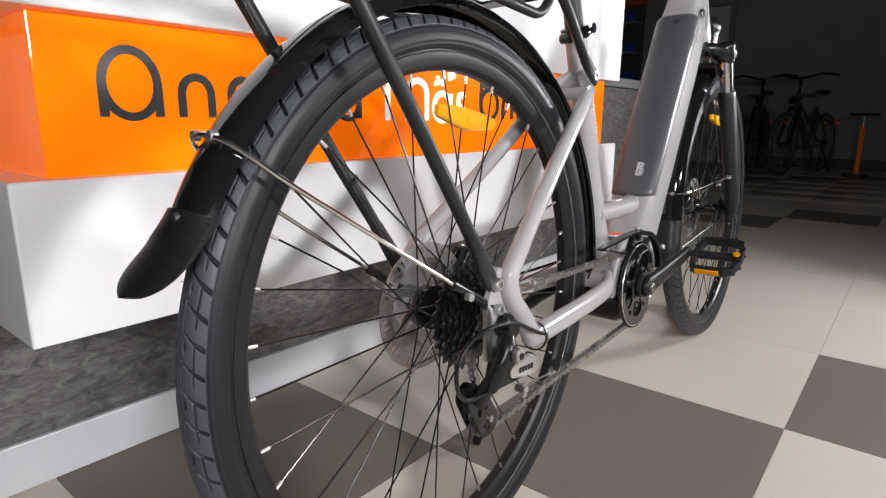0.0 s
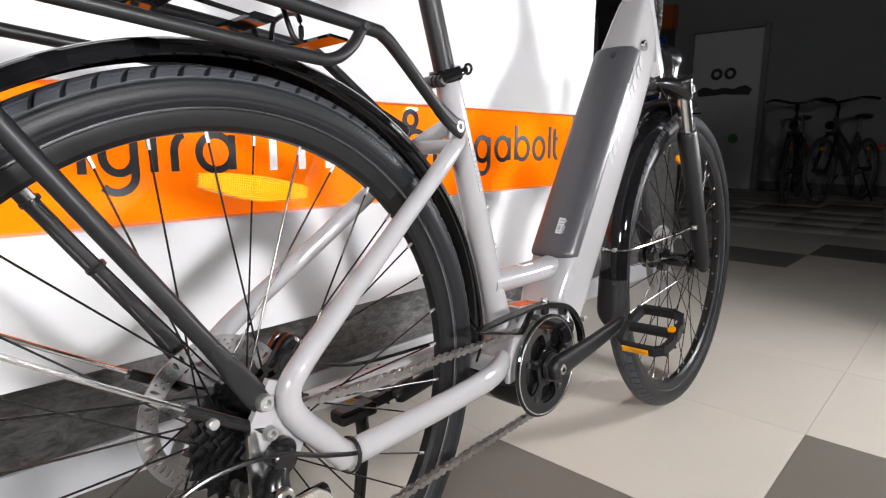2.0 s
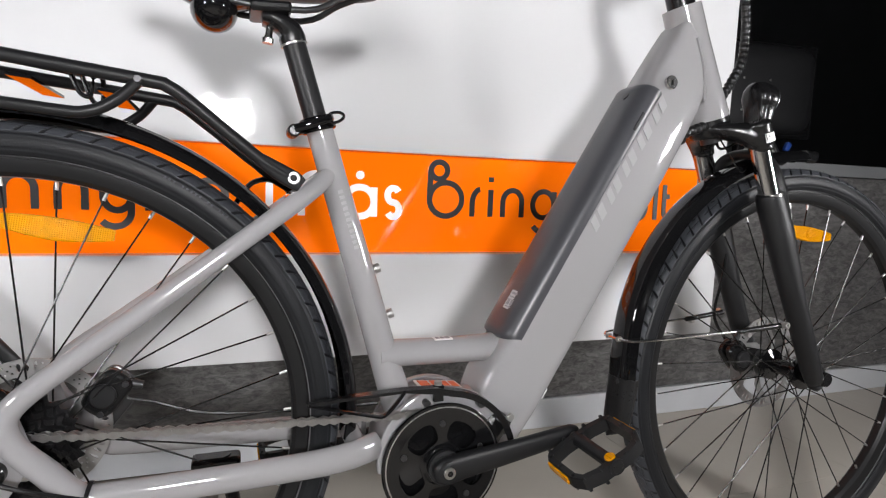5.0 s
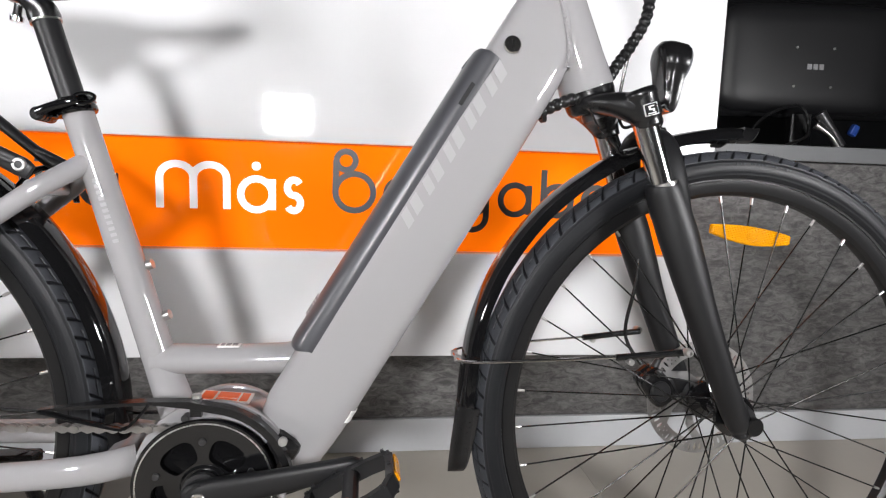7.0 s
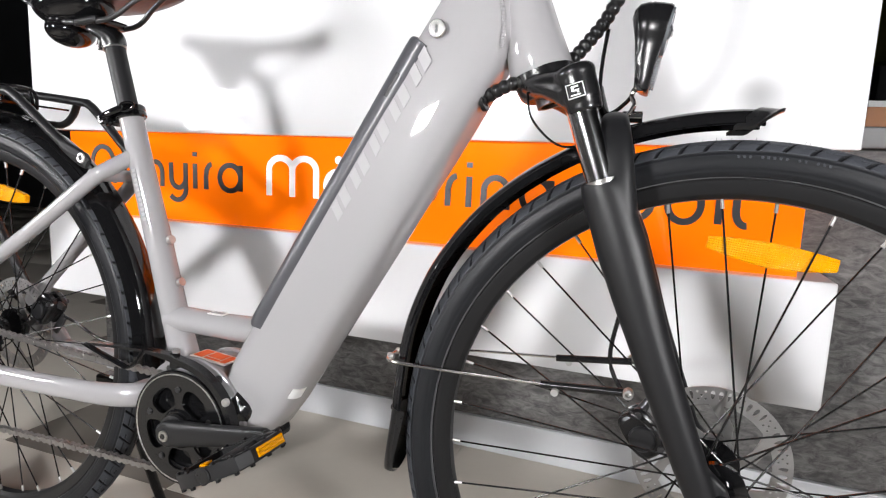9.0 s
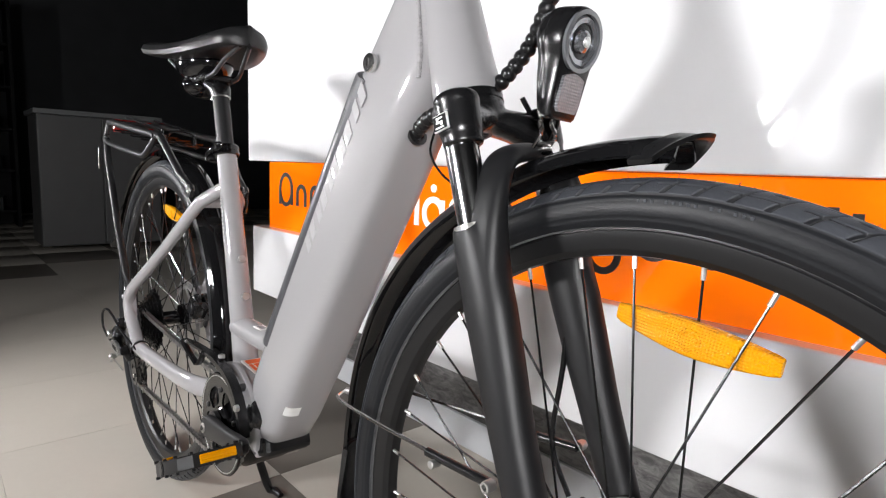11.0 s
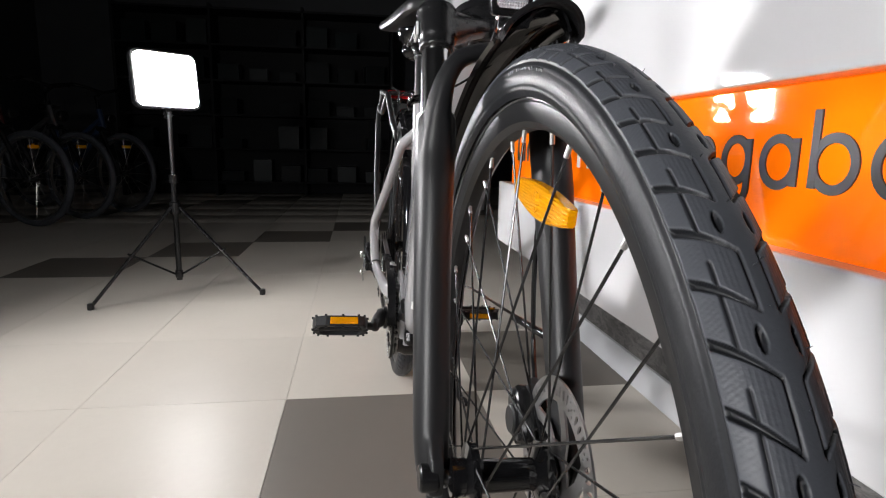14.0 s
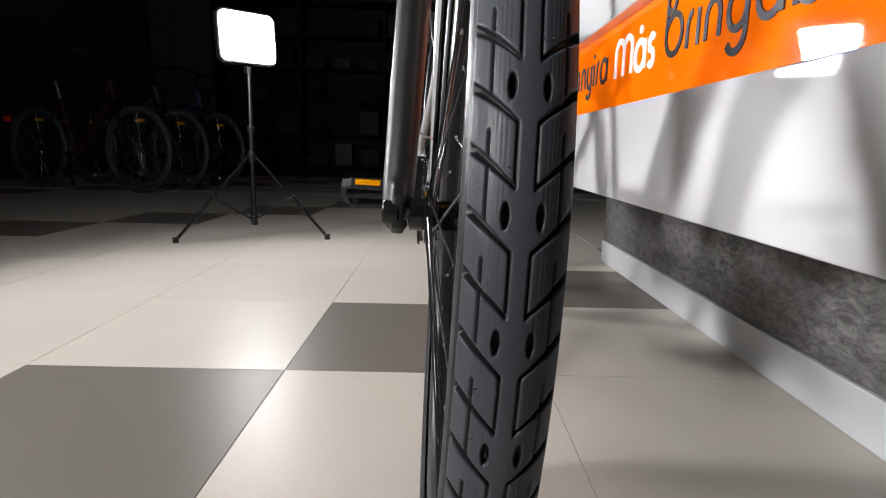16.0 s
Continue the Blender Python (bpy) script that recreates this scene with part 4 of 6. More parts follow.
Geo().disc((0, -0.079, 0), 0.012, 0.012).to("axle_nut", BLACK, rear)
for w, a0 in ((front, 96), (rear, 60)):
    for k in range(16):
        if k in (3, 9, 12):
            continue
        a = radians(a0 - 0.9 * k)
        for sgn in (-1, 1):
            s = new("size_bar", SIZE_BAR)
            s.parent = w
            s.matrix_basis = Matrix.Translation((0.3215 * math.cos(a), sgn * 0.0206, 0.3225 * math.sin(a))) @ pose(0, 0, 0, -sgn * 12, 90 - math.degrees(a), 0)
cass = Geo()
for k, (r, y) in enumerate(((0.064, -0.0255), (0.057, -0.0305), (0.051, -0.0353), (0.045, -0.0401), (0.04, -0.0449), (0.0355, -0.0497), (0.0315, -0.0545), (0.0275, -0.0592))):
    n = int(r * 2 * math.pi / 0.0127)
    poly = []
    for i in range(n * 8):
        a = 2 * math.pi * i / (n * 8) + 1.7 * k
        rr = r + (0.0028, 0.0012, -0.0012, -0.0028, -0.0034, -0.0028, -0.0012, 0.0012)[i % 8]
        poly.append((rr * math.cos(a), rr * math.sin(a)))
    if k == 7:
        cog = Geo().plate(poly, y - 0.001, y + 0.001)
    else:
        cass.plate(poly, y - 0.0008, y + 0.0008)
cass.lathe([(0.02, -0.06), (0.02, -0.025)], (0, 0, 0), "y", 24)
cass.disc((0, -0.0615, 0), 0.017, 0.004)
cass.to("cassette", SPROCKET, rear, "black eight-speed cassette", 20)
cog.to("small_sprocket", STEEL, rear, "silver smallest sprocket", 20)


# mudguards
def mudguard(name, centre, r, a0, a1, wid, material, label, steps=60):
    """r: the radius of the crest, or how it runs with the angle."""
    rows = []
    for i in range(steps + 1):
        t = i / steps
        a = radians(a0 + (a1 - a0) * t)
        rad = r(math.degrees(a)) if callable(r) else r
        end = min(1, 0.6 + 12 * t)
        ring = []
        for j in range(21):
            q = (j / 20 * 2 - 1) * 1.25
            ring.append((rad - 0.0238 * (1 - math.cos(q)) ** 1.28, wid * end * math.sin(q) / math.sin(1.25)))
        ring[0], ring[-1] = (ring[0][0] - 0.001, ring[0][1] - 0.0016), (ring[-1][0] - 0.001, ring[-1][1] + 0.0016)
        for j in range(20, -1, -1):
            q = (j / 20 * 2 - 1) * 1.25
            ring.append((rad - 0.0025 - 0.0238 * (1 - math.cos(q)) ** 1.28, (wid - 0.002) * end * math.sin(q) / math.sin(1.25)))
        rows.append([(centre[0] + k * math.cos(a), y, centre[2] + k * math.sin(a)) for k, y in ring])
    return Geo().grid(rows).to(name, material, bike, label)


crest = lambda a: float(np.interp(a, (85, 110, 135, 150, 160, 170, 182), (0.3695, 0.3695, 0.3715, 0.3695, 0.3655, 0.3595, 0.3563)))  # noqa: E731
fg = mudguard("front_mudguard", FA, crest, 88.5, 179, 0.027, GLOSS, "glossy black front mudguard")
rg = mudguard("rear_mudguard", RA, 0.363, -5, 154.8, 0.027, GLOSS, "glossy black rear mudguard")


def flap(parent, centre, r, a0, a1, out, wid, grow=1.25, ridged=True):
    rows = []
    n = 40
    for i in range(n + 1):
        t = i / n
        a = radians(a0 + (a1 - a0) * t)
        rad = r + out * t ** 1.7
        w = wid * (1 + (grow - 1) * min(1, t / 0.6))
        bend = 0.026 * (1 - 0.65 * t) if ridged else 0.026
        if t > 0.6:
            w *= math.sqrt(max(0.02, 1 - ((t - 0.6) / 0.402) ** 3))
        th = 0.006 * (1 - t) + 0.0015
        lip = 0.0
        ring = []
        for j in range(17):
            q = (j / 16 * 2 - 1) * 1.2
            lip = 0.0012 / (1 + math.exp((t - 0.3 - 0.12 * abs(q)) * 45)) if ridged else 0.0
            ring.append((rad + 0.002 + lip - bend * (1 - math.cos(q)), w * math.sin(q) / math.sin(1.2)))
        for j in range(16, -1, -1):
            q = (j / 16 * 2 - 1) * 1.2
            ring.append((rad + 0.002 + lip - th - bend * (1 - math.cos(q)), (w - 0.002) * math.sin(q) / math.sin(1.2)))
        rows.append([(centre[0] + k * math.cos(a), y, centre[2] + k * math.sin(a)) for k, y in ring])
    return Geo().grid(rows).to("mud_flap", FLAP, parent, "black rubber mud flap")


flap(fg, FA, 0.3566, 177.4, 191.3, 0.016, 0.0294, 1.0, False)


def front_cap(parent, centre, r):
    """A rubber shoe over the front end of the guard: its sides are cut back under the tip."""
    rows, n = [], 14
    for i in range(n + 1):
        t = i / n
        ring = []
        for j in range(17):
            q = (j / 16 * 2 - 1) * 1.35
            side = (abs(q) / 1.35) ** 1.5
            a = radians(88.9 + 4.2 * side - (3.1 + 0.1 * side) * t)
            lift = 0.0022 + 0.0016 * math.exp(-((t - 1) / 0.12) ** 2) - 0.0015 * t * (1 - abs(q) / 1.35)
            k, y = r + lift - 0.027 * (1 - math.cos(q)), (0.0285 + 0.0025 * t) * math.sin(q) / math.sin(1.35)
            ring.append((k, y, a))
        for j in range(16, -1, -1):
            k, y, a = ring[j]
            ring.append((k - 0.0032, y * 0.93, a))
        rows.append([(centre[0] + k * math.cos(a), y, centre[2] + k * math.sin(a)) for k, y, a in ring])
    return Geo().grid(rows).to("front_cap", FLAP, parent, "black rubber end cap")


front_cap(fg, FA, 0.3695)
flap(rg, RA, 0.3638, 153.4, 164.2, 0.023, 0.0296, 1.2)
for x, z in ((-0.279, 0.497), (0.8035, 0.35)):
    Geo().disc((x, -0.008, z), 0.0035, 0.006, "x", 12).to("flap_rivet", DARKSTEEL, rg if x < 0 else fg)


def wire(pts, r=0.0021, mat_=CHROME, name="stay_wire", parent=None, n=8, smooth=6):
    return Geo().tube(pts, r, n, smooth=smooth).to(name, mat_, parent or bike)


wire([(1.0, -0.052, 0.424), (0.9, -0.047, 0.4195), (0.822, -0.038, 0.4155), (0.8, -0.024, 0.414), (0.7965, 0, 0.414), (0.8, 0.024, 0.414), (0.822, 0.038, 0.4155), (0.9, 0.047, 0.4195), (1.0, 0.056, 0.424)], 0.0019, parent=fg)
for sgn in (-1, 1):
    Geo().tube([(0.985, sgn * 0.052, 0.423), (1.07, sgn * 0.058, 0.43)], 0.0042, 12).to("stay_end", BLACK, fg)
    bolt((1.07, sgn * 0.064, 0.431), 0.005, sgn).to("stay_bolt", BOLT, fg)
    Geo().disc((1.0, sgn * 0.057, 0.419), 0.0038, 0.01).to("stay_bolt", BOLT, fg)
wire([(0.0, -0.066, 0.383), (-0.1, -0.056, 0.448), (-0.2, -0.042, 0.515), (-0.236, -0.031, 0.544), (-0.248, -0.013, 0.555), (-0.248, 0.013, 0.555), (-0.236, 0.031, 0.544), (-0.2, 0.042, 0.515), (-0.1, 0.056, 0.448), (0.0, 0.066, 0.383)], 0.0023, parent=rg)
for sgn in (-1, 1):
    Geo().tube([(-0.024, sgn * 0.063, 0.398), (0.034, sgn * 0.068, 0.362), (0.046, sgn * 0.0685, 0.3545)], [0.0055, 0.0055, 0.006], 12).to("stay_end", BLACK, rg)
    bolt((0.042, sgn * 0.0755, 0.357), 0.0065, sgn).to("stay_bolt", BOLT, rg)
    Geo().disc((-0.006, sgn * 0.071, 0.382), 0.0045, 0.008).to("stay_bolt", BOLT, rg)
for y in (-0.012, 0.012):
    Geo().disc((-0.247, y, 0.5555), 0.0042, 0.007, "x", 14).to("guard_bolt", BOLT, rg)
    Geo().disc((0.7985, y, 0.414), 0.0038, 0.008, "x", 14).to("guard_bolt", BOLT, fg)

# fork
fork = Geo()
fork.tube([(0.9555, 0, 0.7395), (0.958, 0, 0.7325), (0.961, 0, 0.7235), (0.9625, 0, 0.718)], [0.0318, 0.0318, 0.03, 0.026], 32)
for sgn in (-1, 1):
    fork.tube([(0.9605, 0, 0.727), (0.967, sgn * 0.018, 0.7265), (0.98, sgn * 0.034, 0.7235), (0.992, sgn * 0.047, 0.719), (0.9995, sgn * 0.056, 0.7155)], [0.0305, 0.03, 0.0265, 0.022, 0.0188], 24, [0.0122, 0.0128, 0.015, 0.018, 0.0195], smooth=5, sup=2.3)
    fork.tube([(0.9926, sgn * 0.056, 0.7392), (0.9928, sgn * 0.056, 0.7387), (0.9936, sgn * 0.056, 0.7365), (0.9945, sgn * 0.056, 0.734), (0.9958, sgn * 0.056, 0.7305), (0.996, sgn * 0.056, 0.7298), (1.0042, sgn * 0.056, 0.7065), (1.0046, sgn * 0.056, 0.7055), (1.008, sgn * 0.056, 0.696)], [0.0135, 0.016, 0.0188, 0.0198, 0.0198, 0.0192, 0.0186, 0.0175, 0.017], 32)
fk = fuse(fork.to("fork_crown", CROWN, bike, "glossy black suspension fork crown"), 0.0016, 8)
Geo().lathe([(0.0125, -0.004), (0.0165, -0.004), (0.0165, 0.004), (0.0125, 0.004)], (0, 0, 0), "z", 32, closed=True).move(pose(0.9655, 0, 0.715, 0, -20, 0)).to("steerer_end", DARKSTEEL, fk)
for sgn in (-1, 1):
    Geo().lathe([(0.0135, -0.004), (0.0185, -0.004), (0.0185, 0.004), (0.0135, 0.004)], (0, 0, 0), "z", 28, closed=True).move(pose(1.0295, sgn * 0.056, 0.629, 0, -20, 0)).to("seal_ring", STEEL, fk)
for sgn in (-1, 1):
    Geo().tube([(1.0, sgn * 0.056, 0.71), (1.034, sgn * 0.056, 0.615)], 0.0145, 22).to("stanchion", POLISH, fk, "chromed fork stanchion")
plate = Geo().box((0, 0, 0), (0.0165, 0.0022, 0.0135), None, 0.0004).move(pose(0.9995, -0.0757, 0.7135, 0, -18, 0)).to("fork_label", LABEL, fk)
Geo().box((0, -0.0012, 0), (0.0148, 0.001, 0.0118)).move(pose(0.9995, -0.0757, 0.7135, 0, -18, 0)).to("label_field", BLACK, plate)
for x, z, w, h in ((0, 0.0034, 0.007, 0.0014), (-0.0022, 0.0017, 0.0022, 0.002), (0, 0.0, 0.007, 0.0013), (0.0022, -0.0016, 0.0022, 0.002), (-0.0005, -0.0043, 0.0095, 0.0012)):
    Geo().box((x, -0.0018, z), (w, 0.0008, h)).move(pose(0.9995, -0.0757, 0.7135, 0, -18, 0)).to("label_bar", LABEL, plate)
low = Geo()
low.tube([(1.036, -0.056, 0.6315), (1.0367, -0.056, 0.6297), (1.042, -0.0562, 0.618), (1.0605, -0.058, 0.57), (1.079, -0.059, 0.52), (1.098, -0.06, 0.47), (1.139, -0.061, 0.37), (1.152, -0.061, 0.341), (1.157, -0.061, 0.323)], [0.0175, 0.0188, 0.0192, 0.0185, 0.0175, 0.0168, 0.016, 0.014, 0.009], 32, [0.0185, 0.0202, 0.0225, 0.0245, 0.0222, 0.0192, 0.016, 0.0145, 0.01], smooth=3)
low.plate([(1.142, 0.385), (1.156, 0.37), (1.172, 0.356), (1.178, 0.342), (1.175, 0.326), (1.159, 0.317), (1.143, 0.33)], -0.054, -0.066)
low.mirror_y()
half = [(1.087, 0.0585, 0.51), (1.07, 0.058, 0.555), (1.0575, 0.0575, 0.592), (1.0515, 0.057, 0.62), (1.048, 0.0555, 0.645), (1.0455, 0.049, 0.67), (1.043, 0.034, 0.689)]
ra, rb = [0.013, 0.0165, 0.017, 0.0145, 0.0115, 0.0092, 0.0085], [0.006, 0.0135, 0.0178, 0.0185, 0.018, 0.0165, 0.0142]
low.tube([(x, -y, z) for x, y, z in half] + [(1.042, 0, 0.6965)] + [(x, y, z) for x, y, z in reversed(half)], ra + [0.008] + ra[::-1], 24, rb + [0.0125] + rb[::-1], up=(1, 0, 0), smooth=5, sup=2.3)
low.move(Matrix.Translation((-0.0085, 0, 0)))
fuse(low.to("fork_lower", MATT, bike, "matt black fork legs joined by an arch"), 0.0018, 12)
Geo().lathe([(0.026, -0.005), (0.0325, -0.005), (0.0325, 0.003), (0.026, 0.003)], (0, 0, 0), "z", 32, closed=True).move(pose(0.9545, 0, 0.742, 0, -20, 0)).to("headset_cup", BLACK, bike)
Geo().box((1.0385, 0.054, 0.555), (0.002, 0.012, 0.026), pose(0, 0, 0, 0, -22, 0)).to("fork_tag", mat("yellow_sticker", (0.8, 0.7, 0.02), 0.4), bike)

# stem and handlebar
Geo().tube([(0.8945, 0, 0.905), (0.878, 0, 0.95)], 0.02, 24).to("headset_spacer", BLACK, bike)
Geo().tube([(0.878, 0, 0.945), (0.866, 0, 0.985), (0.885, 0, 1.01), (0.93, 0, 1.03)], [0.02, 0.02, 0.019, 0.017], 20, smooth=4).to("stem", BLACK, bike)
bar = Geo().tube([(0.72, -0.31, 1.06), (0.8, -0.28, 1.065), (0.9, -0.17, 1.06), (0.935, -0.05, 1.035), (0.935, 0.05, 1.035), (0.9, 0.17, 1.06), (0.8, 0.28, 1.065), (0.72, 0.31, 1.06)], 0.0115, 16, smooth=6).to("handlebar", BLACK, bike)
for sgn in (-1, 1):
    Geo().tube([(0.715, sgn * 0.312, 1.06), (0.81, sgn * 0.276, 1.065)], 0.0165, 16).to("grip", FLAP, bar)

# headlight
lampg = []
out = []
for i in range(40):
    a = 2 * math.pi * i / 40
    y, z = math.sin(a), math.cos(a)
    out.append((0.0262 * y, 0.0262 * z))
out = out[:14] + [(0.0215 - 0.0006 * k, -0.019 - 0.0085 * k) for k in range(5)] + [(0.0175, -0.0605), (0.0145, -0.0625)]
out = out + [(-y, z) for y, z in reversed(out[1:])]
for t, k in ((1.0, 0.5), (0.98, 0.72), (0.86, 0.88), (0.6, 0.97), (0.55, 0.955), (0.5, 0.985), (0.2, 1.0), (0.0, 1.0), (-0.07, 0.975), (-0.08, 0.95)):
    lampg.append([(-t * (0.016 + 0.2 * (z + 0.0625)), y * k, z * k + (1 - k) * -0.012) for y, z in out])
LM = pose(1.0725, 0.0, 0.784, 0, 11, 0)
lamp = Geo().grid(lampg).move(LM).to("headlight", BLACK, bike, "black front headlight with a clear lens")
Geo().lathe([(0.024, 0.001), (0.024, 0.005), (0.0205, 0.005), (0.0195, -0.002)], (0, 0, 0), "x", 36).move(LM).to("lens_ring", BEZEL, lamp, "clear moulded lens rim")
Geo().lathe([(0.0198, 0.002), (0.018, 0.0045), (0.014, 0.0035), (0.0135, 0.0015), (0.0095, 0.0015), (0.0085, 0.005), (0.006, 0.0068), (0.0001, 0.0075)], (0, 0, 0), "x", 36).move(LM).to("lens", LENS, lamp, "clear glass lens with rings")
Geo().disc((0.0062, 0, 0), 0.0042, 0.004, "x", 20).move(LM).to("lens_eye", SILVER, lamp)
Geo().plate([(0.0135 - 0.027 * k / 8, -0.0285 + 0.0035 * math.sin(math.pi * k / 8)) for k in range(9)] + [(-0.0142, -0.045), (-0.0135, -0.053), (-0.011, -0.056), (0.011, -0.056), (0.0135, -0.053), (0.0142, -0.045)], 0.0005, 0.0045, "yz").move(LM).to("front_reflector", CLEAR, lamp, "clear front reflector")
for y in (-0.008, 0.008):
    wire([(1.044, y * 1.4, 0.7), (1.05, y * 1.2, 0.712), (1.046, y, 0.722), (1.053, y, 0.732)], 0.0018, CHROME, "bracket_wire", lamp)
Geo().disc((1.049, 0.0, 0.7), 0.006, 0.02, "x", 14).to("lamp_bolt", CHROME, bike)
Geo().disc((1.055, -0.012, 0.73), 0.007, 0.008, "y", 14).to("lamp_pivot", CHROME, lamp)

# cables
Geo().lathe([(0.007, -0.003), (0.0105, -0.003), (0.0115, 0.002), (0.007, 0.003)], (0, 0, 0), "x", 20, closed=True).move(pose(0.893, -0.012, 0.713, 0, -20, 0)).to("cable_grommet", FLAP, bike)
core, _, _ = resample([Vector(p) for p in ((0.89, -0.012, 0.714), (0.923, -0.02, 0.729), (0.95, -0.012, 0.736), (0.978, 0.008, 0.756), (1.0, 0.02, 0.785), (1.017, 0.02, 0.81), (1.035, 0.016, 0.855), (1.03, 0.014, 0.94), (0.985, 0.01, 1.01))], [1] * 9, [1] * 9, 40, False)
run, swell = 0.0, []
for i, p in enumerate(core):
    run += (p - core[i - 1]).length if i else 0.0
    swell.append(0.0058 + 0.0019 * abs(math.sin(math.pi * run / 0.0092)) ** 0.8)
Geo().tube(core, swell, 12).to("wrapped_cable", FLAP, bike, "spiral-wrapped black cable bundle")
wire([(1.05, 0.01, 0.735), (1.043, 0.02, 0.72), (1.022, 0.036, 0.708), (1.012, 0.036, 0.73), (1.012, 0.03, 0.76), (1.016, 0.024, 0.795)], 0.0022, BLACK, "lamp_cable", lamp)
wire([(0.99, 0.034, 0.75), (1.015, 0.05, 0.7), (1.045, 0.052, 0.63), (1.055, 0.045, 0.52), (1.045, 0.052, 0.43), (1.07, 0.05, 0.385)], 0.0026, BLACK, "brake_hose")
wire([(0.945, -0.03, 0.72), (0.955, -0.045, 0.69), (0.985, -0.04, 0.665), (1.02, -0.02, 0.675), (1.04, 0.0, 0.69)], 0.0012, BLACK, "lamp_cable", lamp)


def caliper(name, at, tilt, cap):
    """A two-piece hydraulic caliper straddling a disc: body halves, piston caps, bridge bolts and a hose fitting."""
    m = Matrix.Translation(at) @ pose(0, 0, 0, 0, tilt, 0)
    g = Geo()
    for sgn in (-1, 1):
        body = [(0.028 * math.copysign(abs(math.cos(q)) ** 0.55, math.cos(q)), 0.019 * math.copysign(abs(math.sin(q)) ** 0.6, math.sin(q))) for q in [2 * math.pi * i / 28 for i in range(28)]]
        g.grid([[(x * k, sgn * y, z * k) for x, z in body] for y, k in ((0.003, 0.9), (0.004, 1.0), (0.011, 1.0), (0.0145, 0.92), (0.016, 0.8))])
    g.box((0.0, 0, 0.014), (0.034, 0.012, 0.009), None, 0.003)
    ob = g.move(m).to(name, BLACK, bike, "black hydraulic brake caliper")
    for sgn in (-1, 1):
        Geo().lathe([(0.0001, sgn * 0.0205), (cap - 0.002, sgn * 0.0205), (cap, sgn * 0.0185), (cap, sgn * 0.014)], (0.003, 0, -0.002), "y", 30).move(m).to("piston_cap", MATT, ob)
        for x in (-0.021, 0.022):
            Geo().disc((x, sgn * 0.0165, 0.009), 0.0036, 0.004, "y", 14).move(m).to("bridge_bolt", DARKSTEEL, ob)
    Geo().tube([(-0.02, 0.0, 0.012), (-0.026, 0.0, 0.026)], [0.006, 0.0045], 14).move(m).to("hose_fitting", DARKSTEEL, ob)
    Geo().box((0.018, 0.012, 0.024), (0.04, 0.006, 0.014), None, 0.003).move(m).to("mount_bracket", DARKSTEEL, ob)
    return ob


caliper("front_caliper", (1.088, 0.042, 0.357), 52, 0.0145)
caliper("rear_caliper", (0.128, 0.042, 0.376), 128, 0.0145)
wire([(0.27, 0.045, 0.6), (0.288, 0.05, 0.625), (0.312, 0.05, 0.63), (0.334, 0.05, 0.615), (0.34, 0.045, 0.59)], 0.0035, BLACK, "brake_hose")
wire([(0.11, 0.05, 0.37), (0.17, 0.055, 0.355), (0.24, 0.05, 0.335), (0.36, 0.045, 0.33), (0.45, 0.03, 0.335)], 0.0025, BLACK, "brake_hose")

# luggage rack
rack = Geo()
rack.tube([(0.327, -0.046, 0.631), (0.3, -0.05, 0.645), (0.23, -0.058, 0.7), (0.205, -0.06, 0.717), (0.18, -0.06, 0.722), (0.0, -0.06, 0.741), (-0.16, -0.06, 0.758), (-0.2, -0.057, 0.76), (-0.212, -0.045, 0.761), (-0.215, 0, 0.761)], 0.0068, 14, smooth=4)
rack.tube([(0.178, -0.061, 0.72), (0.16, -0.066, 0.7), (0.135, -0.069, 0.686), (0.1, -0.07, 0.686), (-0.05, -0.07, 0.7), (-0.19, -0.066, 0.716), (-0.205, -0.062, 0.73), (-0.206, -0.058, 0.757)], 0.0058, 14, smooth=4)
rack.tube([(0.008, -0.0705, 0.432), (-0.05, -0.0715, 0.517), (-0.155, -0.069, 0.672), (-0.19, -0.064, 0.72)], [0.0074, 0.0075, 0.0075, 0.0068], 14)
rack.tube([(-0.002, -0.0705, 0.4465), (0.008, -0.0705, 0.432), (0.02, -0.0705, 0.4135), (0.034, -0.0705, 0.3925), (0.042, -0.0705, 0.382), (0.0445, -0.0705, 0.378)], [0.0074, 0.0068, 0.0042, 0.0036, 0.0034, 0.002], 18, [0.0074, 0.0082, 0.0105, 0.0115, 0.0095, 0.004], up=(0.8, 0, 0.6), sup=2.6, smooth=3)
rack.mirror_y()
rk = rack.to("luggage_rack", MATT, bike, "black tubular luggage rack")
Geo().tube([(0.03, 0.064, 0.385), (0.0, 0.066, 0.436), (-0.055, 0.066, 0.515), (-0.1, 0.066, 0.581), (-0.15, 0.066, 0.655), (-0.178, 0.058, 0.7), (-0.205, 0.03, 0.725)], 0.0024, 8, smooth=6).to("lamp_cable", FLAP, rk)
for k in (0.2, 0.5, 0.72):
    Geo().lathe([(0.0078, -0.002), (0.0096, -0.002), (0.0096, 0.002), (0.0078, 0.002)], (0, 0, 0), "z", 16, closed=True).move(pose(-0.01 - 0.145 * k, 0.0695, 0.46 + 0.212 * k, 0, -34, 0)).to("zip_tie", FLAP, rk)
for x in (0.152, 0.076, -0.002, -0.08, -0.158):
    Geo().box((x, 0, 0.7245 - 0.105 * x), (0.021, 0.116, 0.003), pose(0, 0, 0, 0, 6, 0)).to("cross_plate", GLOSS, rk)
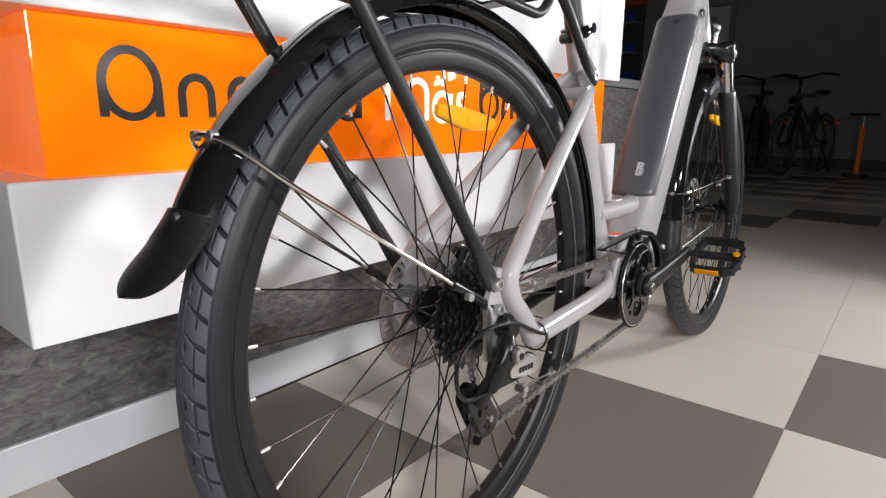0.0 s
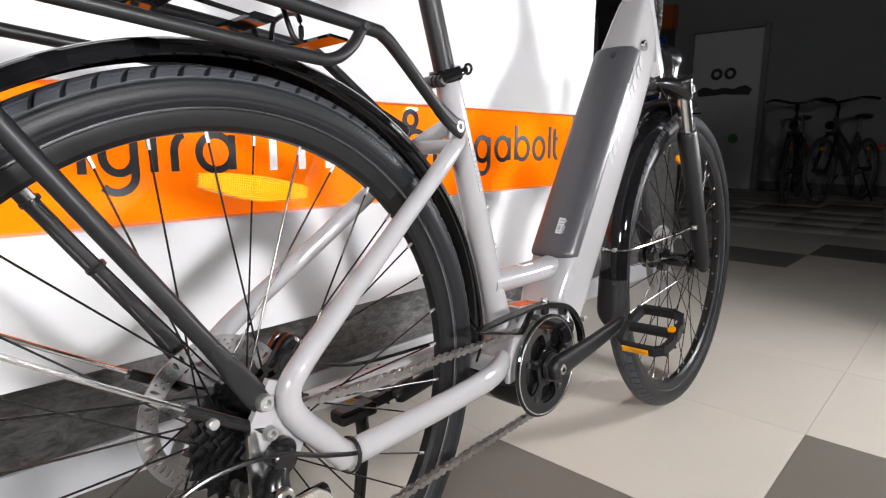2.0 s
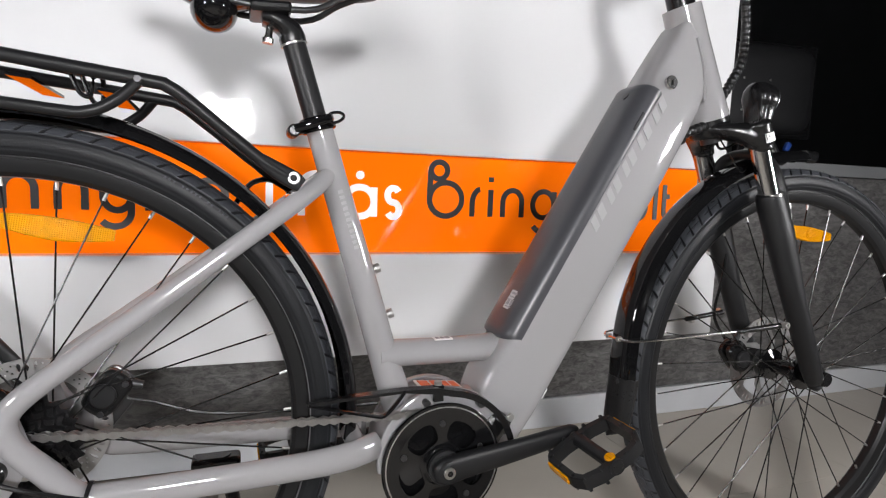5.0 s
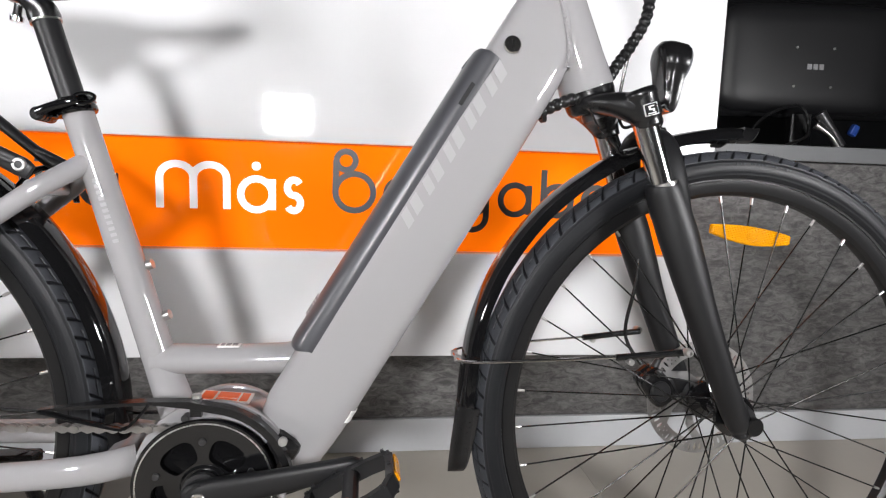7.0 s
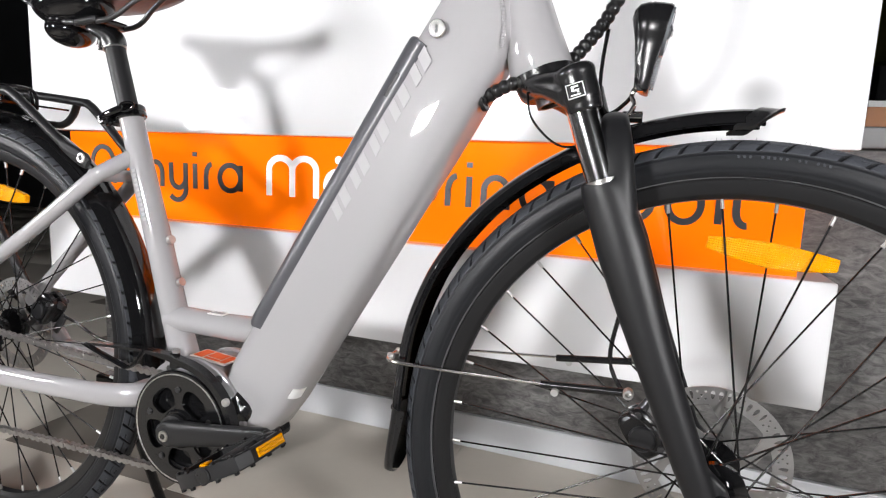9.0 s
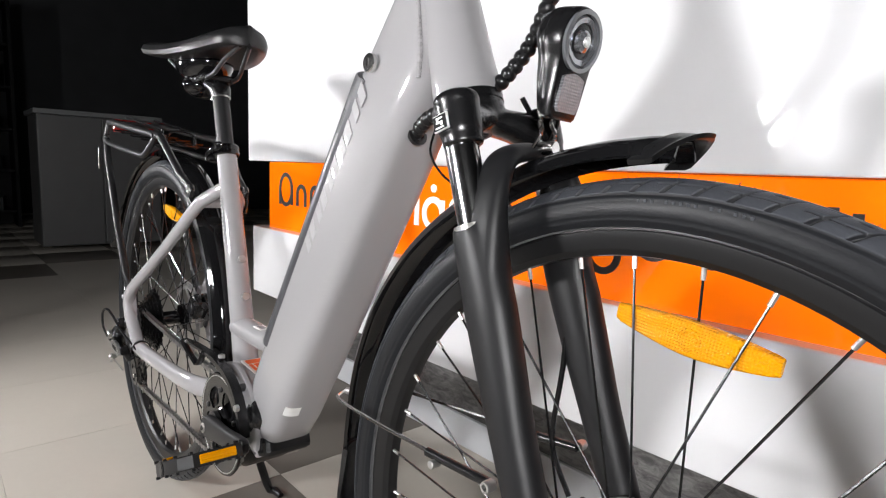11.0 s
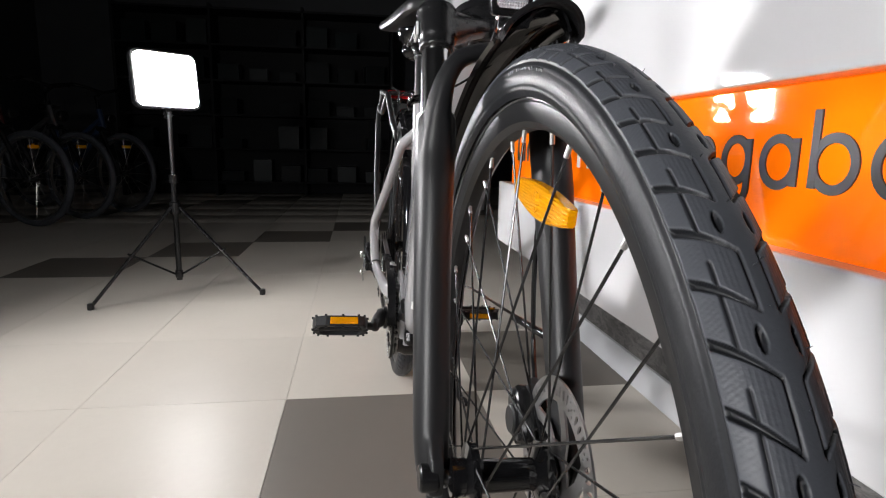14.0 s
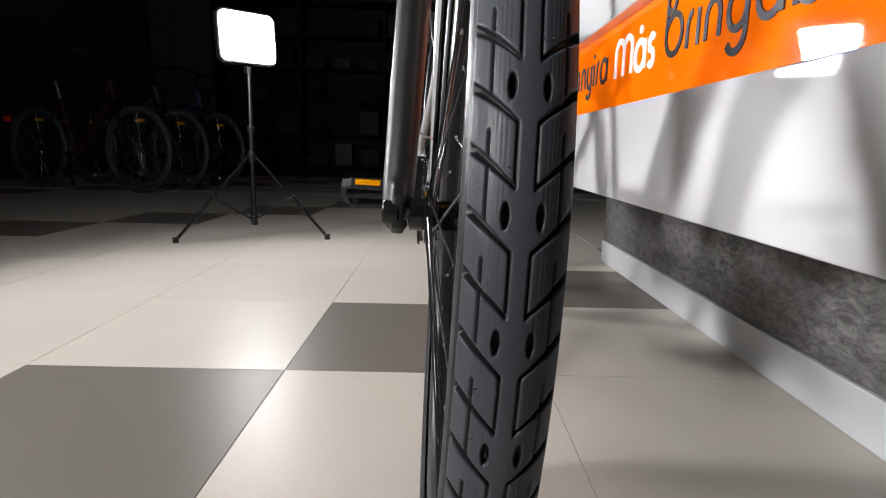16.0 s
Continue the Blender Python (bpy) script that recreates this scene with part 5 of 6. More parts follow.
wire([(0.11, -0.03, 0.737), (0.12, -0.03, 0.71), (0.13, -0.028, 0.708), (0.132, -0.02, 0.733), (0.132, 0.02, 0.733), (0.13, 0.028, 0.708), (0.12, 0.03, 0.71), (0.11, 0.03, 0.737)], 0.0026, BLACK, "spring_hook", rk)
wire([(0.11, -0.03, 0.737), (0.0, -0.03, 0.752), (-0.16, -0.03, 0.772)], 0.0026, BLACK, "spring_bar", rk)
wire([(0.11, 0.03, 0.737), (0.0, 0.03, 0.752), (-0.16, 0.03, 0.772)], 0.0026, BLACK, "spring_bar", rk)
for sgn in (-1, 1):
    bolt((0.33, sgn * 0.048, 0.63), 0.0075, sgn).to("rack_bolt", BOLT, rk)
    bolt((0.038, sgn * 0.077, 0.3875), 0.0075, sgn).to("rack_bolt", BOLT, rk)
    Geo().disc((0.178, sgn * 0.0665, 0.721), 0.004, 0.006).to("rack_bolt", DARKSTEEL, rk)
    Geo().tube([(0.295, sgn * 0.0505, 0.649), (0.312, sgn * 0.0495, 0.638), (0.33, sgn * 0.048, 0.628), (0.339, sgn * 0.048, 0.622)], [0.0068, 0.005, 0.0042, 0.003], 14, [0.0068, 0.0095, 0.0105, 0.008], sup=3, smooth=3).to("flattened_end", MATT, rk)
Geo().box((-0.222, 0, 0.755), (0.014, 0.09, 0.03), None, 0.006).to("tail_light", mat("red_lens", (0.35, 0.01, 0.01), 0.15), rk)

# cranks, chainring, pedals
C = Vector((0.513, 0, 0.28))
ring_c = C + Vector((0, -0.057, 0))
cr = Geo().lathe([(0.0595, -0.0018), (0.077, -0.0025), (0.0785, 0), (0.077, 0.0025), (0.0595, 0.0018)], ring_c, "y", 80, closed=True)
ports = []
for k in range(5):
    a0 = 72 * k + 56
    port = []
    for i in range(36):
        c, d = math.cos(2 * math.pi * i / 36), math.sin(2 * math.pi * i / 36)
        c, d = math.copysign(abs(c) ** 0.6, c), math.copysign(abs(d) ** 0.6, d)
        rr, aa = 0.0435 + 0.0145 * d, radians(a0 + (26 - 3 * d) * c)
        port.append((ring_c.x + rr * math.cos(aa), ring_c.z + rr * math.sin(aa)))
    ports.append(port)
cr.sheet(arc_pts(ring_c.x, ring_c.z, 0.0605, 0, 360, 80)[:-1], ports, ring_c.y - 0.0017, ring_c.y + 0.0017)
cr.lathe([(0.012, -0.005), (0.024, -0.004), (0.027, -0.0015), (0.027, 0.003), (0.012, 0.004)], ring_c, "y", 36, closed=True)
cr.weld = True
chainring = cr.to("chainring_guard", GLOSS, bike, "black chainring guard with a silver line", 25)
Geo().lathe([(0.0726, -0.0022), (0.073, -0.0031), (0.0742, -0.0031), (0.0746, -0.0022)], ring_c, "y", 80).to("silver_line", SILVER, chainring)
teeth = Geo()
poly = []
for i in range(42 * 4):
    a = 2 * math.pi * i / (42 * 4)
    rr = 0.0665 + (0.0032, 0.0005, -0.0025, 0.0005)[i % 4]
    poly.append((C.x + rr * math.cos(a), C.z + rr * math.sin(a)))
teeth.sheet(poly, [arc_pts(C.x, C.z, 0.0575, 0, 360, 60)[:-1]], -0.0515, -0.049).to("chainring", DARKSTEEL, chainring, "", 20)
for k in range(5):
    a = radians(72 * k + 20)
    Geo().disc((C.x + 0.053 * math.cos(a), ring_c.y - 0.002, C.z + 0.053 * math.sin(a)), 0.004, 0.004, "y", 12).to("ring_bolt", DARKSTEEL, chainring)


def crank(sgn, ang):
    d = Vector((math.cos(radians(ang)), 0, math.sin(radians(ang))))
    e = C + d * 0.166
    off = lambda y, k: C + Vector((0, sgn * y, 0)) + d * k  # noqa: E731
    g = Geo().tube([off(0.075, -0.018), off(0.075, -0.014), off(0.075, 0.0), off(0.078, 0.03), off(0.086, 0.09), off(0.091, 0.148), off(0.092, 0.168), off(0.092, 0.177)], [0.004, 0.008, 0.0095, 0.009, 0.0075, 0.0075, 0.007, 0.003], 20, [0.006, 0.013, 0.0175, 0.016, 0.0135, 0.0115, 0.0105, 0.005], sup=2.8, smooth=3)
    g.disc(C + Vector((0, sgn * 0.07, 0)), 0.0165, 0.026)
    arm = g.to("crank", MATT, bike, "black forged crank arm")
    Geo().lathe([(0.0165, -0.003), (0.0215, -0.003), (0.0215, 0.003), (0.0165, 0.003)], C + Vector((0, sgn * 0.067, 0)), "y", 30, closed=True).to("lock_ring", DARKSTEEL, arm)
    Geo().disc(C + Vector((0, sgn * 0.084, 0)), 0.0075, 0.005, "y", 20).to("crank_bolt", STEEL, arm)
    Geo().disc(C + Vector((0, sgn * 0.086, 0)), 0.004, 0.003, "y", 6).to("bolt_socket", BLACK, arm)
    return e


def pedal(at, sgn, tilt):
    """A platform pedal: a six-sided frame about its axle, with reflectors fore and aft."""
    g = Geo()
    shape = [(0.02, 0.004), (0.044, 0.009), (0.05, 0.018), (0.0505, 0.042), (0.05, 0.068), (0.042, 0.083), (0.022, 0.089)]
    loop = [(x, y) for x, y in shape] + [(-x, y) for x, y in reversed(shape)]
    rings = []
    k = len(loop)
    for i in range(k):
        (x0, y0), (x, y), (x1, y1) = loop[i - 1], loop[i], loop[(i + 1) % k]
        t = Vector((x1 - x0, y1 - y0)).normalized()
        nx, ny = -t.y, t.x
        cx, cy = -x, 0.046 - y
        s = 1 if nx * cx + ny * cy > 0 else -1
        ix, iy = x + s * nx * 0.0085, y + s * ny * 0.0085
        rings.append([(x, sgn * y, -0.0065), (x, sgn * y, 0.0065), (x * 0.98, sgn * y, 0.008), (ix, sgn * iy, 0.008), (ix, sgn * iy, -0.008), (x * 0.98, sgn * y, -0.008)])
    g.grid(rings, closed_u=True)
    g.tube([(0, sgn * 0.004, 0), (0, sgn * 0.02, 0), (0, sgn * 0.066, 0), (0, sgn * 0.09, 0)], [0.0105, 0.0085, 0.0085, 0.0105], 16, [0.009, 0.008, 0.008, 0.0095])
    for x, y in shape:
        for sx in (-1, 1):
            for z in (-0.009, 0.009):
                g.box((sx * (x - 0.004), sgn * y, z), (0.0036, 0.0036, 0.0032), None)
    m = Matrix.Translation(at) @ pose(0, 0, 0, 0, -tilt, 0)
    p = g.move(m).to("pedal", MATT, bike, "black plastic platform pedal with amber reflectors")
    Geo().tube([(0, -sgn * 0.012, 0), (0, sgn * 0.008, 0)], 0.0065, 12).move(m).to("pedal_axle", DARKSTEEL, p)
    Geo().disc((0, sgn * 0.088, 0), 0.008, 0.005).move(m).to("axle_end", FLAP, p)
    Geo().disc((0.0, sgn * 0.08, 0.0095), 0.0065, 0.003, "z", 18).move(m).to("yellow_dot", AMBER, p)
    for x in (-0.0505, 0.0505):
        Geo().box((x, sgn * 0.04, 0), (0.004, 0.042, 0.0105), None, 0.001).move(m).to("pedal_reflector", AMBER, p)


e = crank(-1, 12.5)
pedal(e + Vector((0, -0.101, -0.002)), -1, 27)
e = crank(1, 192.5)
pedal(e + Vector((0, 0.103, 0)), 1, 8)


# chain, chain guard, derailleur
def chain(path, name="chain"):
    g, k, left = Geo(), 0, 0.0
    pts = [Vector(p) for p in path]
    fine, _, _ = resample(pts, [1] * len(pts), [1] * len(pts), 40, False)
    steps, last, walked = [fine[0]], fine[0], 0.0
    for p in fine[1:]:
        while (p - last).length + walked >= 0.0127:
            last = last + (p - last).normalized() * (0.0127 - walked)
            walked = 0.0
            steps.append(last)
        walked += (p - last).length
        last = p
    last = steps[0]
    for p in steps[1:]:
        mid, t = (p + last) / 2, (p - last).normalized()
        up = Vector((0, 1, 0)).cross(t)
        wid = 0.0029 if k % 2 else 0.0042
        for s in (-1, 1):
            ring = []
            for end in (1, -1):
                for j in range(7):
                    a = radians(-117 + 39 * j)
                    ring.append(mid + t * end * (0.0058 + 0.0043 * math.cos(a)) + up * (end * 0.0045 * math.sin(a)))
                ring.append(mid + up * end * 0.0023)
            o = Vector((0, s * wid, 0))
            g.grid([[q + o - Vector((0, 0.0006, 0)) for q in ring], [q + o + Vector((0, 0.0006, 0)) for q in ring]])
        g.tube([last + Vector((0, -0.0048, 0)), last + Vector((0, 0.0048, 0))], 0.0022, 8)
        last, k = p, k + 1
    return g.to(name, LINK, bike, "steel drive chain", 25)


chain([(RA.x - 0.024, -0.05, 0.336), (RA.x - 0.017, -0.05, 0.356), (RA.x, -0.05, 0.3635), (0.085, -0.05, 0.361), (0.15, -0.05, 0.357), (0.3, -0.0505, 0.351), (0.45, -0.0505, 0.3465), (C.x - 0.005, -0.0505, C.z + 0.0665), (C.x + 0.033, -0.0505, C.z + 0.058), (C.x + 0.06, -0.0505, C.z + 0.028), (C.x + 0.065, -0.0505, C.z - 0.015), (C.x + 0.042, -0.0505, C.z - 0.052), (C.x + 0.003, -0.0505, C.z - 0.0665), (0.45, -0.0505, 0.2105), (0.3, -0.0505, 0.2065), (0.15, -0.051, 0.202), (0.065, -0.051, 0.1985), (0.042, -0.051, 0.1985), (0.027, -0.051, 0.206), (0.0245, -0.051, 0.219), (0.03, -0.051, 0.232), (0.0365, -0.051, 0.245), (0.036, -0.051, 0.259), (0.029, -0.051, 0.272), (0.024, -0.051, 0.288), (0.02, -0.05, 0.308)])
cg = Geo()
rows_o = [(0.345, 0.3735), (0.4, 0.3795), (0.46, 0.382), (0.5, 0.3815)] + arc_pts(C.x, C.z, 0.097, 84, 8, 16)
rows = []
for x, z in rows_o:
    d = Vector((C.x - x, 0, C.z - z)).normalized() if x > 0.5 else Vector((0, 0, -1))
    q = Vector((x, 0, z))
    ins = 0.0035 if x < 0.47 else 0.008
    y0 = -0.062 if x < 0.35 else -0.068
    rows.append([q + Vector((0, y0, 0)), q + Vector((0, -0.054, 0)), q + d * 0.0025 + Vector((0, -0.054, 0)), q + d * 0.0025 + Vector((0, y0 + 0.0025, 0)), q + d * ins + Vector((0, y0 + 0.0025, 0)), q + d * ins + Vector((0, y0, 0))])
cguard = cg.grid(rows).to("chain_guard", BLACK, bike, "slim black chain guard")
Geo().tube([(0.347, -0.062, 0.372), (0.385, -0.065, 0.363), (0.425, -0.066, 0.353), (0.432, -0.066, 0.3525), (0.439, -0.066, 0.356), (0.452, -0.066, 0.37), (0.46, -0.066, 0.381)], 0.0055, 12, 0.0016, up=(0, 0, 1), smooth=4).to("guard_brace", BLACK, cguard)
Geo().disc((0.505, -0.056, 0.3835), 0.005, 0.006, "z", 12).to("guard_bolt", BOLT, cguard)
Geo().disc((0.599, -0.07, 0.336), 0.005, 0.006, "y", 12).to("guard_bolt", BOLT, cguard)
Geo().box((0.505, -0.058, 0.372), (0.012, 0.006, 0.02)).to("guard_tab", BLACK, cguard)

der = Geo()
der.disc((0.045, -0.085, 0.336), 0.0115, 0.022)
der.tube([(0.043, -0.086, 0.33), (0.036, -0.09, 0.32), (0.034, -0.092, 0.311)], [0.009, 0.012, 0.014], 16, smooth=4)
der.tube([(0.034, -0.092, 0.314), (0.026, -0.09, 0.3), (0.02, -0.086, 0.287), (0.018, -0.08, 0.272)], [0.0125, 0.012, 0.0105, 0.009], 16, smooth=4, sup=3)
der.tube([(0.02, -0.084, 0.28), (0.045, -0.089, 0.283), (0.07, -0.092, 0.286), (0.086, -0.092, 0.288)], [0.008, 0.0095, 0.0095, 0.007], 16, [0.009, 0.0095, 0.0105, 0.009], smooth=4, sup=3)
der.tube([(0.02, -0.078, 0.275), (0.02, -0.07, 0.262), (0.02, -0.063, 0.25)], [0.009, 0.0085, 0.0105], 16, smooth=4, sup=3)
derm = der.to("rear_derailleur", BLACK, bike, "black and silver rear derailleur")
Geo().plate([(0.0235, 0.2905), (0.03, 0.2855), (0.055, 0.2795), (0.079, 0.2765), (0.085, 0.281), (0.0855, 0.2875), (0.08, 0.2945), (0.07, 0.3015), (0.05, 0.3015), (0.0265, 0.2985)], -0.0985, -0.1035).to("derailleur_plate", SILVER, derm)
for k in range(5):
    Geo().box((0.044 + 0.0062 * k, -0.1039, 0.2905 - 0.0006 * k), (0.0038, 0.001, 0.0062), pose(0, 0, 0, 0, 8, 0)).to("mark_bar", BLACK, derm)
Geo().disc((0.034, -0.107, 0.312), 0.0085, 0.008).to("pivot_bolt", STEEL, derm)
Geo().disc((0.034, -0.1115, 0.312), 0.004, 0.003, "y", 6).to("bolt_socket", BLACK, derm)
Geo().plate([(0.022, 0.3), (0.034, 0.3), (0.036, 0.325), (0.03, 0.364), (0.022, 0.36)], -0.068, -0.073).to("hanger", STEEL, derm, "silver derailleur hanger")
PUL = ((0.02, 0.252, 0.0155), (0.0415, 0.216, 0.0185))
(ux, uz, ur), (lx, lz, lr) = PUL
tilt = math.degrees(math.atan2(lz - uz, lx - ux))
shape = arc_pts(lx, lz, lr, tilt - 98, tilt + 98, 16) + arc_pts(ux, uz, ur, tilt + 92, tilt + 268, 14)
lights = [[(lx - 0.004 + 0.0075 * math.cos(q), lz - 0.0055 + 0.0065 * math.sin(q)) for q in [2 * math.pi * i / 14 for i in range(14)]], [(0.0245 + 0.0045 * math.cos(q), 0.234 + 0.006 * math.sin(q)) for q in [2 * math.pi * i / 12 for i in range(12)]], [(0.0372 + 0.0032 * math.cos(q), 0.2365 + 0.0042 * math.sin(q)) for q in [2 * math.pi * i / 10 for i in range(10)]]]
for y in (-0.0605, -0.042):
    Geo().sheet(shape, lights, y - 0.001, y + 0.001).to("cage_plate", CROWN, derm, "", 20)
for x, z, _ in PUL:
    poly = []
    for i in range(44):
        a = 2 * math.pi * i / 44
        rr = 0.0165 + (0.003, 0.0005, -0.002, 0.0005)[i % 4]
        poly.append((x + rr * math.cos(a), z + rr * math.sin(a)))
    jock = Geo().sheet(poly, [arc_pts(x, z, 0.004, 0, 360, 12)[:-1]], -0.0525, -0.0495).to("jockey_wheel", FLAP, derm, "", 20)
    Geo().disc((x + 0.003, -0.0625, z + 0.0025), 0.0042, 0.004, "y", 14).to("jockey_bolt", CHROME, jock)
wire([(0.14, -0.08, 0.3), (0.112, -0.087, 0.312), (0.08, -0.095, 0.327), (0.035, -0.1, 0.348), (-0.014, -0.1, 0.354), (-0.05, -0.1, 0.346), (-0.066, -0.1, 0.329), (-0.062, -0.098, 0.302), (-0.034, -0.09, 0.28), (0.014, -0.08, 0.27)], 0.0024, BLACK, "gear_cable", derm)
wire([(0.044, -0.106, 0.269), (0.08, -0.106, 0.268), (0.12, -0.104, 0.262)], 0.0011, STEEL, "cable_end", derm)
Geo().tube([(0.108, -0.1045, 0.264), (0.124, -0.104, 0.2615)], 0.0019, 8).to("cable_tip", SILVER, derm)
Geo().disc((0.046, -0.104, 0.268), 0.005, 0.014, "y", 6).to("cable_clamp", STEEL, derm)
Geo().tube([(0.046, -0.106, 0.275), (0.048, -0.106, 0.258)], 0.003, 8).to("adjuster_screw", STEEL, derm)
Geo().lathe([(0.0165, -0.002), (0.0185, -0.002), (0.0185, 0.002), (0.0165, 0.002)], (0, 0, 0), "x", 20, closed=True).move(pose(0.128, -0.0725, 0.3, 0, 12, 0)).to("zip_tie", FLAP, bike)

# kickstand on the far side
Geo().tube([(0.252, 0.07, 0.27), (0.256, 0.07, 0.25), (0.266, 0.082, 0.2), (0.283, 0.13, 0.025), (0.3, 0.142, 0.01), (0.322, 0.144, 0.008)], [0.011, 0.0095, 0.009, 0.008, 0.008, 0.006], 14, smooth=4).to("kickstand", BLACK, bike, "black side kickstand")
Geo().box((0.245, 0.07, 0.262), (0.06, 0.03, 0.018), None, 0.005).to("kickstand_mount", BLACK, bike)

# the bars stand a little to the far side
PIV = Vector((0.953, 0, 0.744))
TURN = Matrix.Translation(PIV) @ Matrix.Rotation(radians(STEER), 4, Vector((-0.056, 0, 0.155)).normalized()) @ Matrix.Translation(-PIV)
for o in list(bike.children):
    if o.name.split(".")[0] in ("front_wheel", "front_mudguard", "fork_crown", "fork_lower", "fork_tag", "stem", "handlebar", "headlight", "lamp_bolt", "front_caliper", "headset_spacer"):
        o.matrix_basis = TURN @ o.matrix_basis

# ---- things on the counter ----
mon = thing("monitor", "black desktop monitor seen from behind on the counter", "monitor", pose(1.86, 0.82, 0.737, 0, 0, -6))
Geo().box((0, 0, 0.245), (0.52, 0.035, 0.31), None, 0.012).to("monitor_back", GLOSS, mon)
shellr = []
for k, y in ((1.0, -0.012), (0.985, -0.022), (0.93, -0.034), (0.82, -0.042), (0.6, -0.045)):
    shellr.append([(0.25 * k * math.copysign(abs(math.cos(a)) ** 0.3, math.cos(a)), y, 0.245 + 0.145 * k * math.copysign(abs(math.sin(a)) ** 0.3, math.sin(a))) for a in [2 * math.pi * i / 48 for i in range(48)]])
Geo().grid(shellr).to("rear_shell", MATT, mon)
Geo().box((0, -0.005, 0.06), (0.06, 0.03, 0.11), None, 0.006).to("neck", BLACK, mon)
Geo().lathe([(0.0001, 0.0), (0.11, 0.0), (0.11, 0.008), (0.03, 0.016), (0.0001, 0.016)], (0, 0, 0), "z", 36).to("foot", BLACK, mon)
for k in range(3):
    Geo().box((-0.012 + 0.016 * k, -0.0455, 0.222), (0.012, 0.002, 0.014)).to("mark_bar", TAG, mon)
for x in (-0.05, 0.05):
    for z in (0.17, 0.27):
        Geo().disc((x, -0.0455, z), 0.0035, 0.003, "y", 10).to("mount_screw", STEEL, mon)
wire_top = Geo().tube([(1.63, 0.72, 0.75), (1.7, 0.73, 0.82), (1.8, 0.74, 0.85), (1.83, 0.74, 0.78), (1.75, 0.72, 0.745)], 0.004, 8, smooth=8).to("power_cable", FLAP)
tagged(wire_top, "loose black power cable lying on the counter", "cable")
plug = Geo().tube([(1.84, 0.72, 0.83), (1.87, 0.71, 0.79), (1.9, 0.71, 0.75)], [0.018, 0.012, 0.014], 14, smooth=4).to("desk_camera", DARKSTEEL)
tagged(plug, "small dark webcam on the counter by the monitor", "webcam")
tagged(Geo().box((1.93, 0.705, 0.79), (0.02, 0.014, 0.03), pose(0, 0, 0, 0, 24, 0), 0.004).to("cable_plug", BLUE), "blue cable plug hanging behind the monitor", "plug")
tagged(Geo().tube([(1.83, 0.715, 0.8), (1.86, 0.7, 0.775), (1.885, 0.7, 0.745)], [0.011, 0.006, 0.009], 14, smooth=4).to("clip_arm", STEEL), "bent steel clip arm standing on the counter", "clip")
pack = thing("product_box", "dull orange cardboard box with a white top on the counter", "box", pose(1.462, 0.74, 0.737, 0, 0, 4))
Geo().box((0, 0, 0.028), (0.078, 0.07, 0.056), None, 0.001).to("carton", mat("dull_orange_card", (0.34, 0.12, 0.025), 0.55), pack)
Geo().box((0, 0, 0.05), (0.0784, 0.0704, 0.0122), None, 0.001).to("white_lid", DOORM, pack)
clip = thing("hi_vis_vest", "yellow safety vest hanging behind the counter", "vest", pose(1.63, 1.45, 0.98))
Geo().tube([(0, 0, 0), (0.004, 0.01, 0.1), (0.006, 0.01, 0.2), (0, 0, 0.3), (0, 0, 0.36)], [0.035, 0.05, 0.045, 0.05, 0.03], 18, [0.02, 0.03, 0.025, 0.03, 0.02], smooth=5, sup=1.6).to("cloth", mat("yellow_cloth", (0.16, 0.15, 0.02), 0.8), clip)
tagged(Geo().tube([(1.63, 1.5, 0.0), (1.63, 1.5, 1.45)], 0.02, 12).to("garment_rail", DARKSTEEL), "dark steel garment rail post behind the counter", "rail")

# ---- far end with the door ----
door = thing("door_1", "pale closed door with a dark bicycle emblem", "door", pose(8.2, 2.22, 0), kind="structure")
Geo().box((-0.03, 0, 1.02), (0.05, 0.86, 2.03), None, 0.004).to("door_leaf", DOORM, door)
for y in (-0.465, 0.465):
    Geo().box((-0.04, y, 1.04), (0.07, 0.06, 2.08), None, 0.004).to("door_frame", CABINET, door)
Geo().box((-0.04, 0, 2.08), (0.07, 0.87, 0.06), None, 0.004).to("door_frame", CABINET, door)
Geo().tube([(-0.06, 0.36, 1.0), (-0.1, 0.36, 1.0), (-0.1, 0.25, 1.0)], 0.01, 10).to("door_handle", BLACK, door)
Geo().tube([(-0.062, 0.33, 1.25), (-0.062, 0.25, 1.28), (-0.062, 0.12, 1.265), (-0.062, 0.0, 1.28), (-0.062, -0.12, 1.265), (-0.062, -0.25, 1.28), (-0.062, -0.33, 1.25)], [0.004] * 7, 10, [0.04, 0.065, 0.04, 0.045, 0.04, 0.065, 0.04], smooth=5).to("emblem_bar", INK, door)
for y in (-0.1, 0.1):
    Geo().lathe([(0.035, -0.004), (0.075, -0.004), (0.075, 0.004), (0.035, 0.004)], (-0.06, 0.85 * y + 0.02, 1.5), "x", 24, closed=True).to("emblem_ring", INK, door)
    Geo().disc((-0.058, 1.7 * y, 0.66), 0.06, 0.006, "x", 24).to("green_disc", mat("green_sticker", (0.04, 0.2, 0.05), 0.5), door)
setting("baseboard", Geo().box((8.185, 0.25, 0.06), (0.03, 2.9, 0.12)), DARKWALL, "dark skirting board along the grey wall", "baseboard")
rackd = thing("display_rack", "dark slatted display rack with an orange header", "display rack", pose(8.05, 3.3, 0))
Geo().box((0.1, 0, 1.2), (0.05, 0.74, 2.4), None, 0.004).to("back_panel", DARKWALL, rackd)
Geo().box((0.02, 0, 2.3), (0.2, 0.78, 0.3), None, 0.004).to("header", mat("burnt_orange_board", (0.32, 0.07, 0.012), 0.5), rackd)
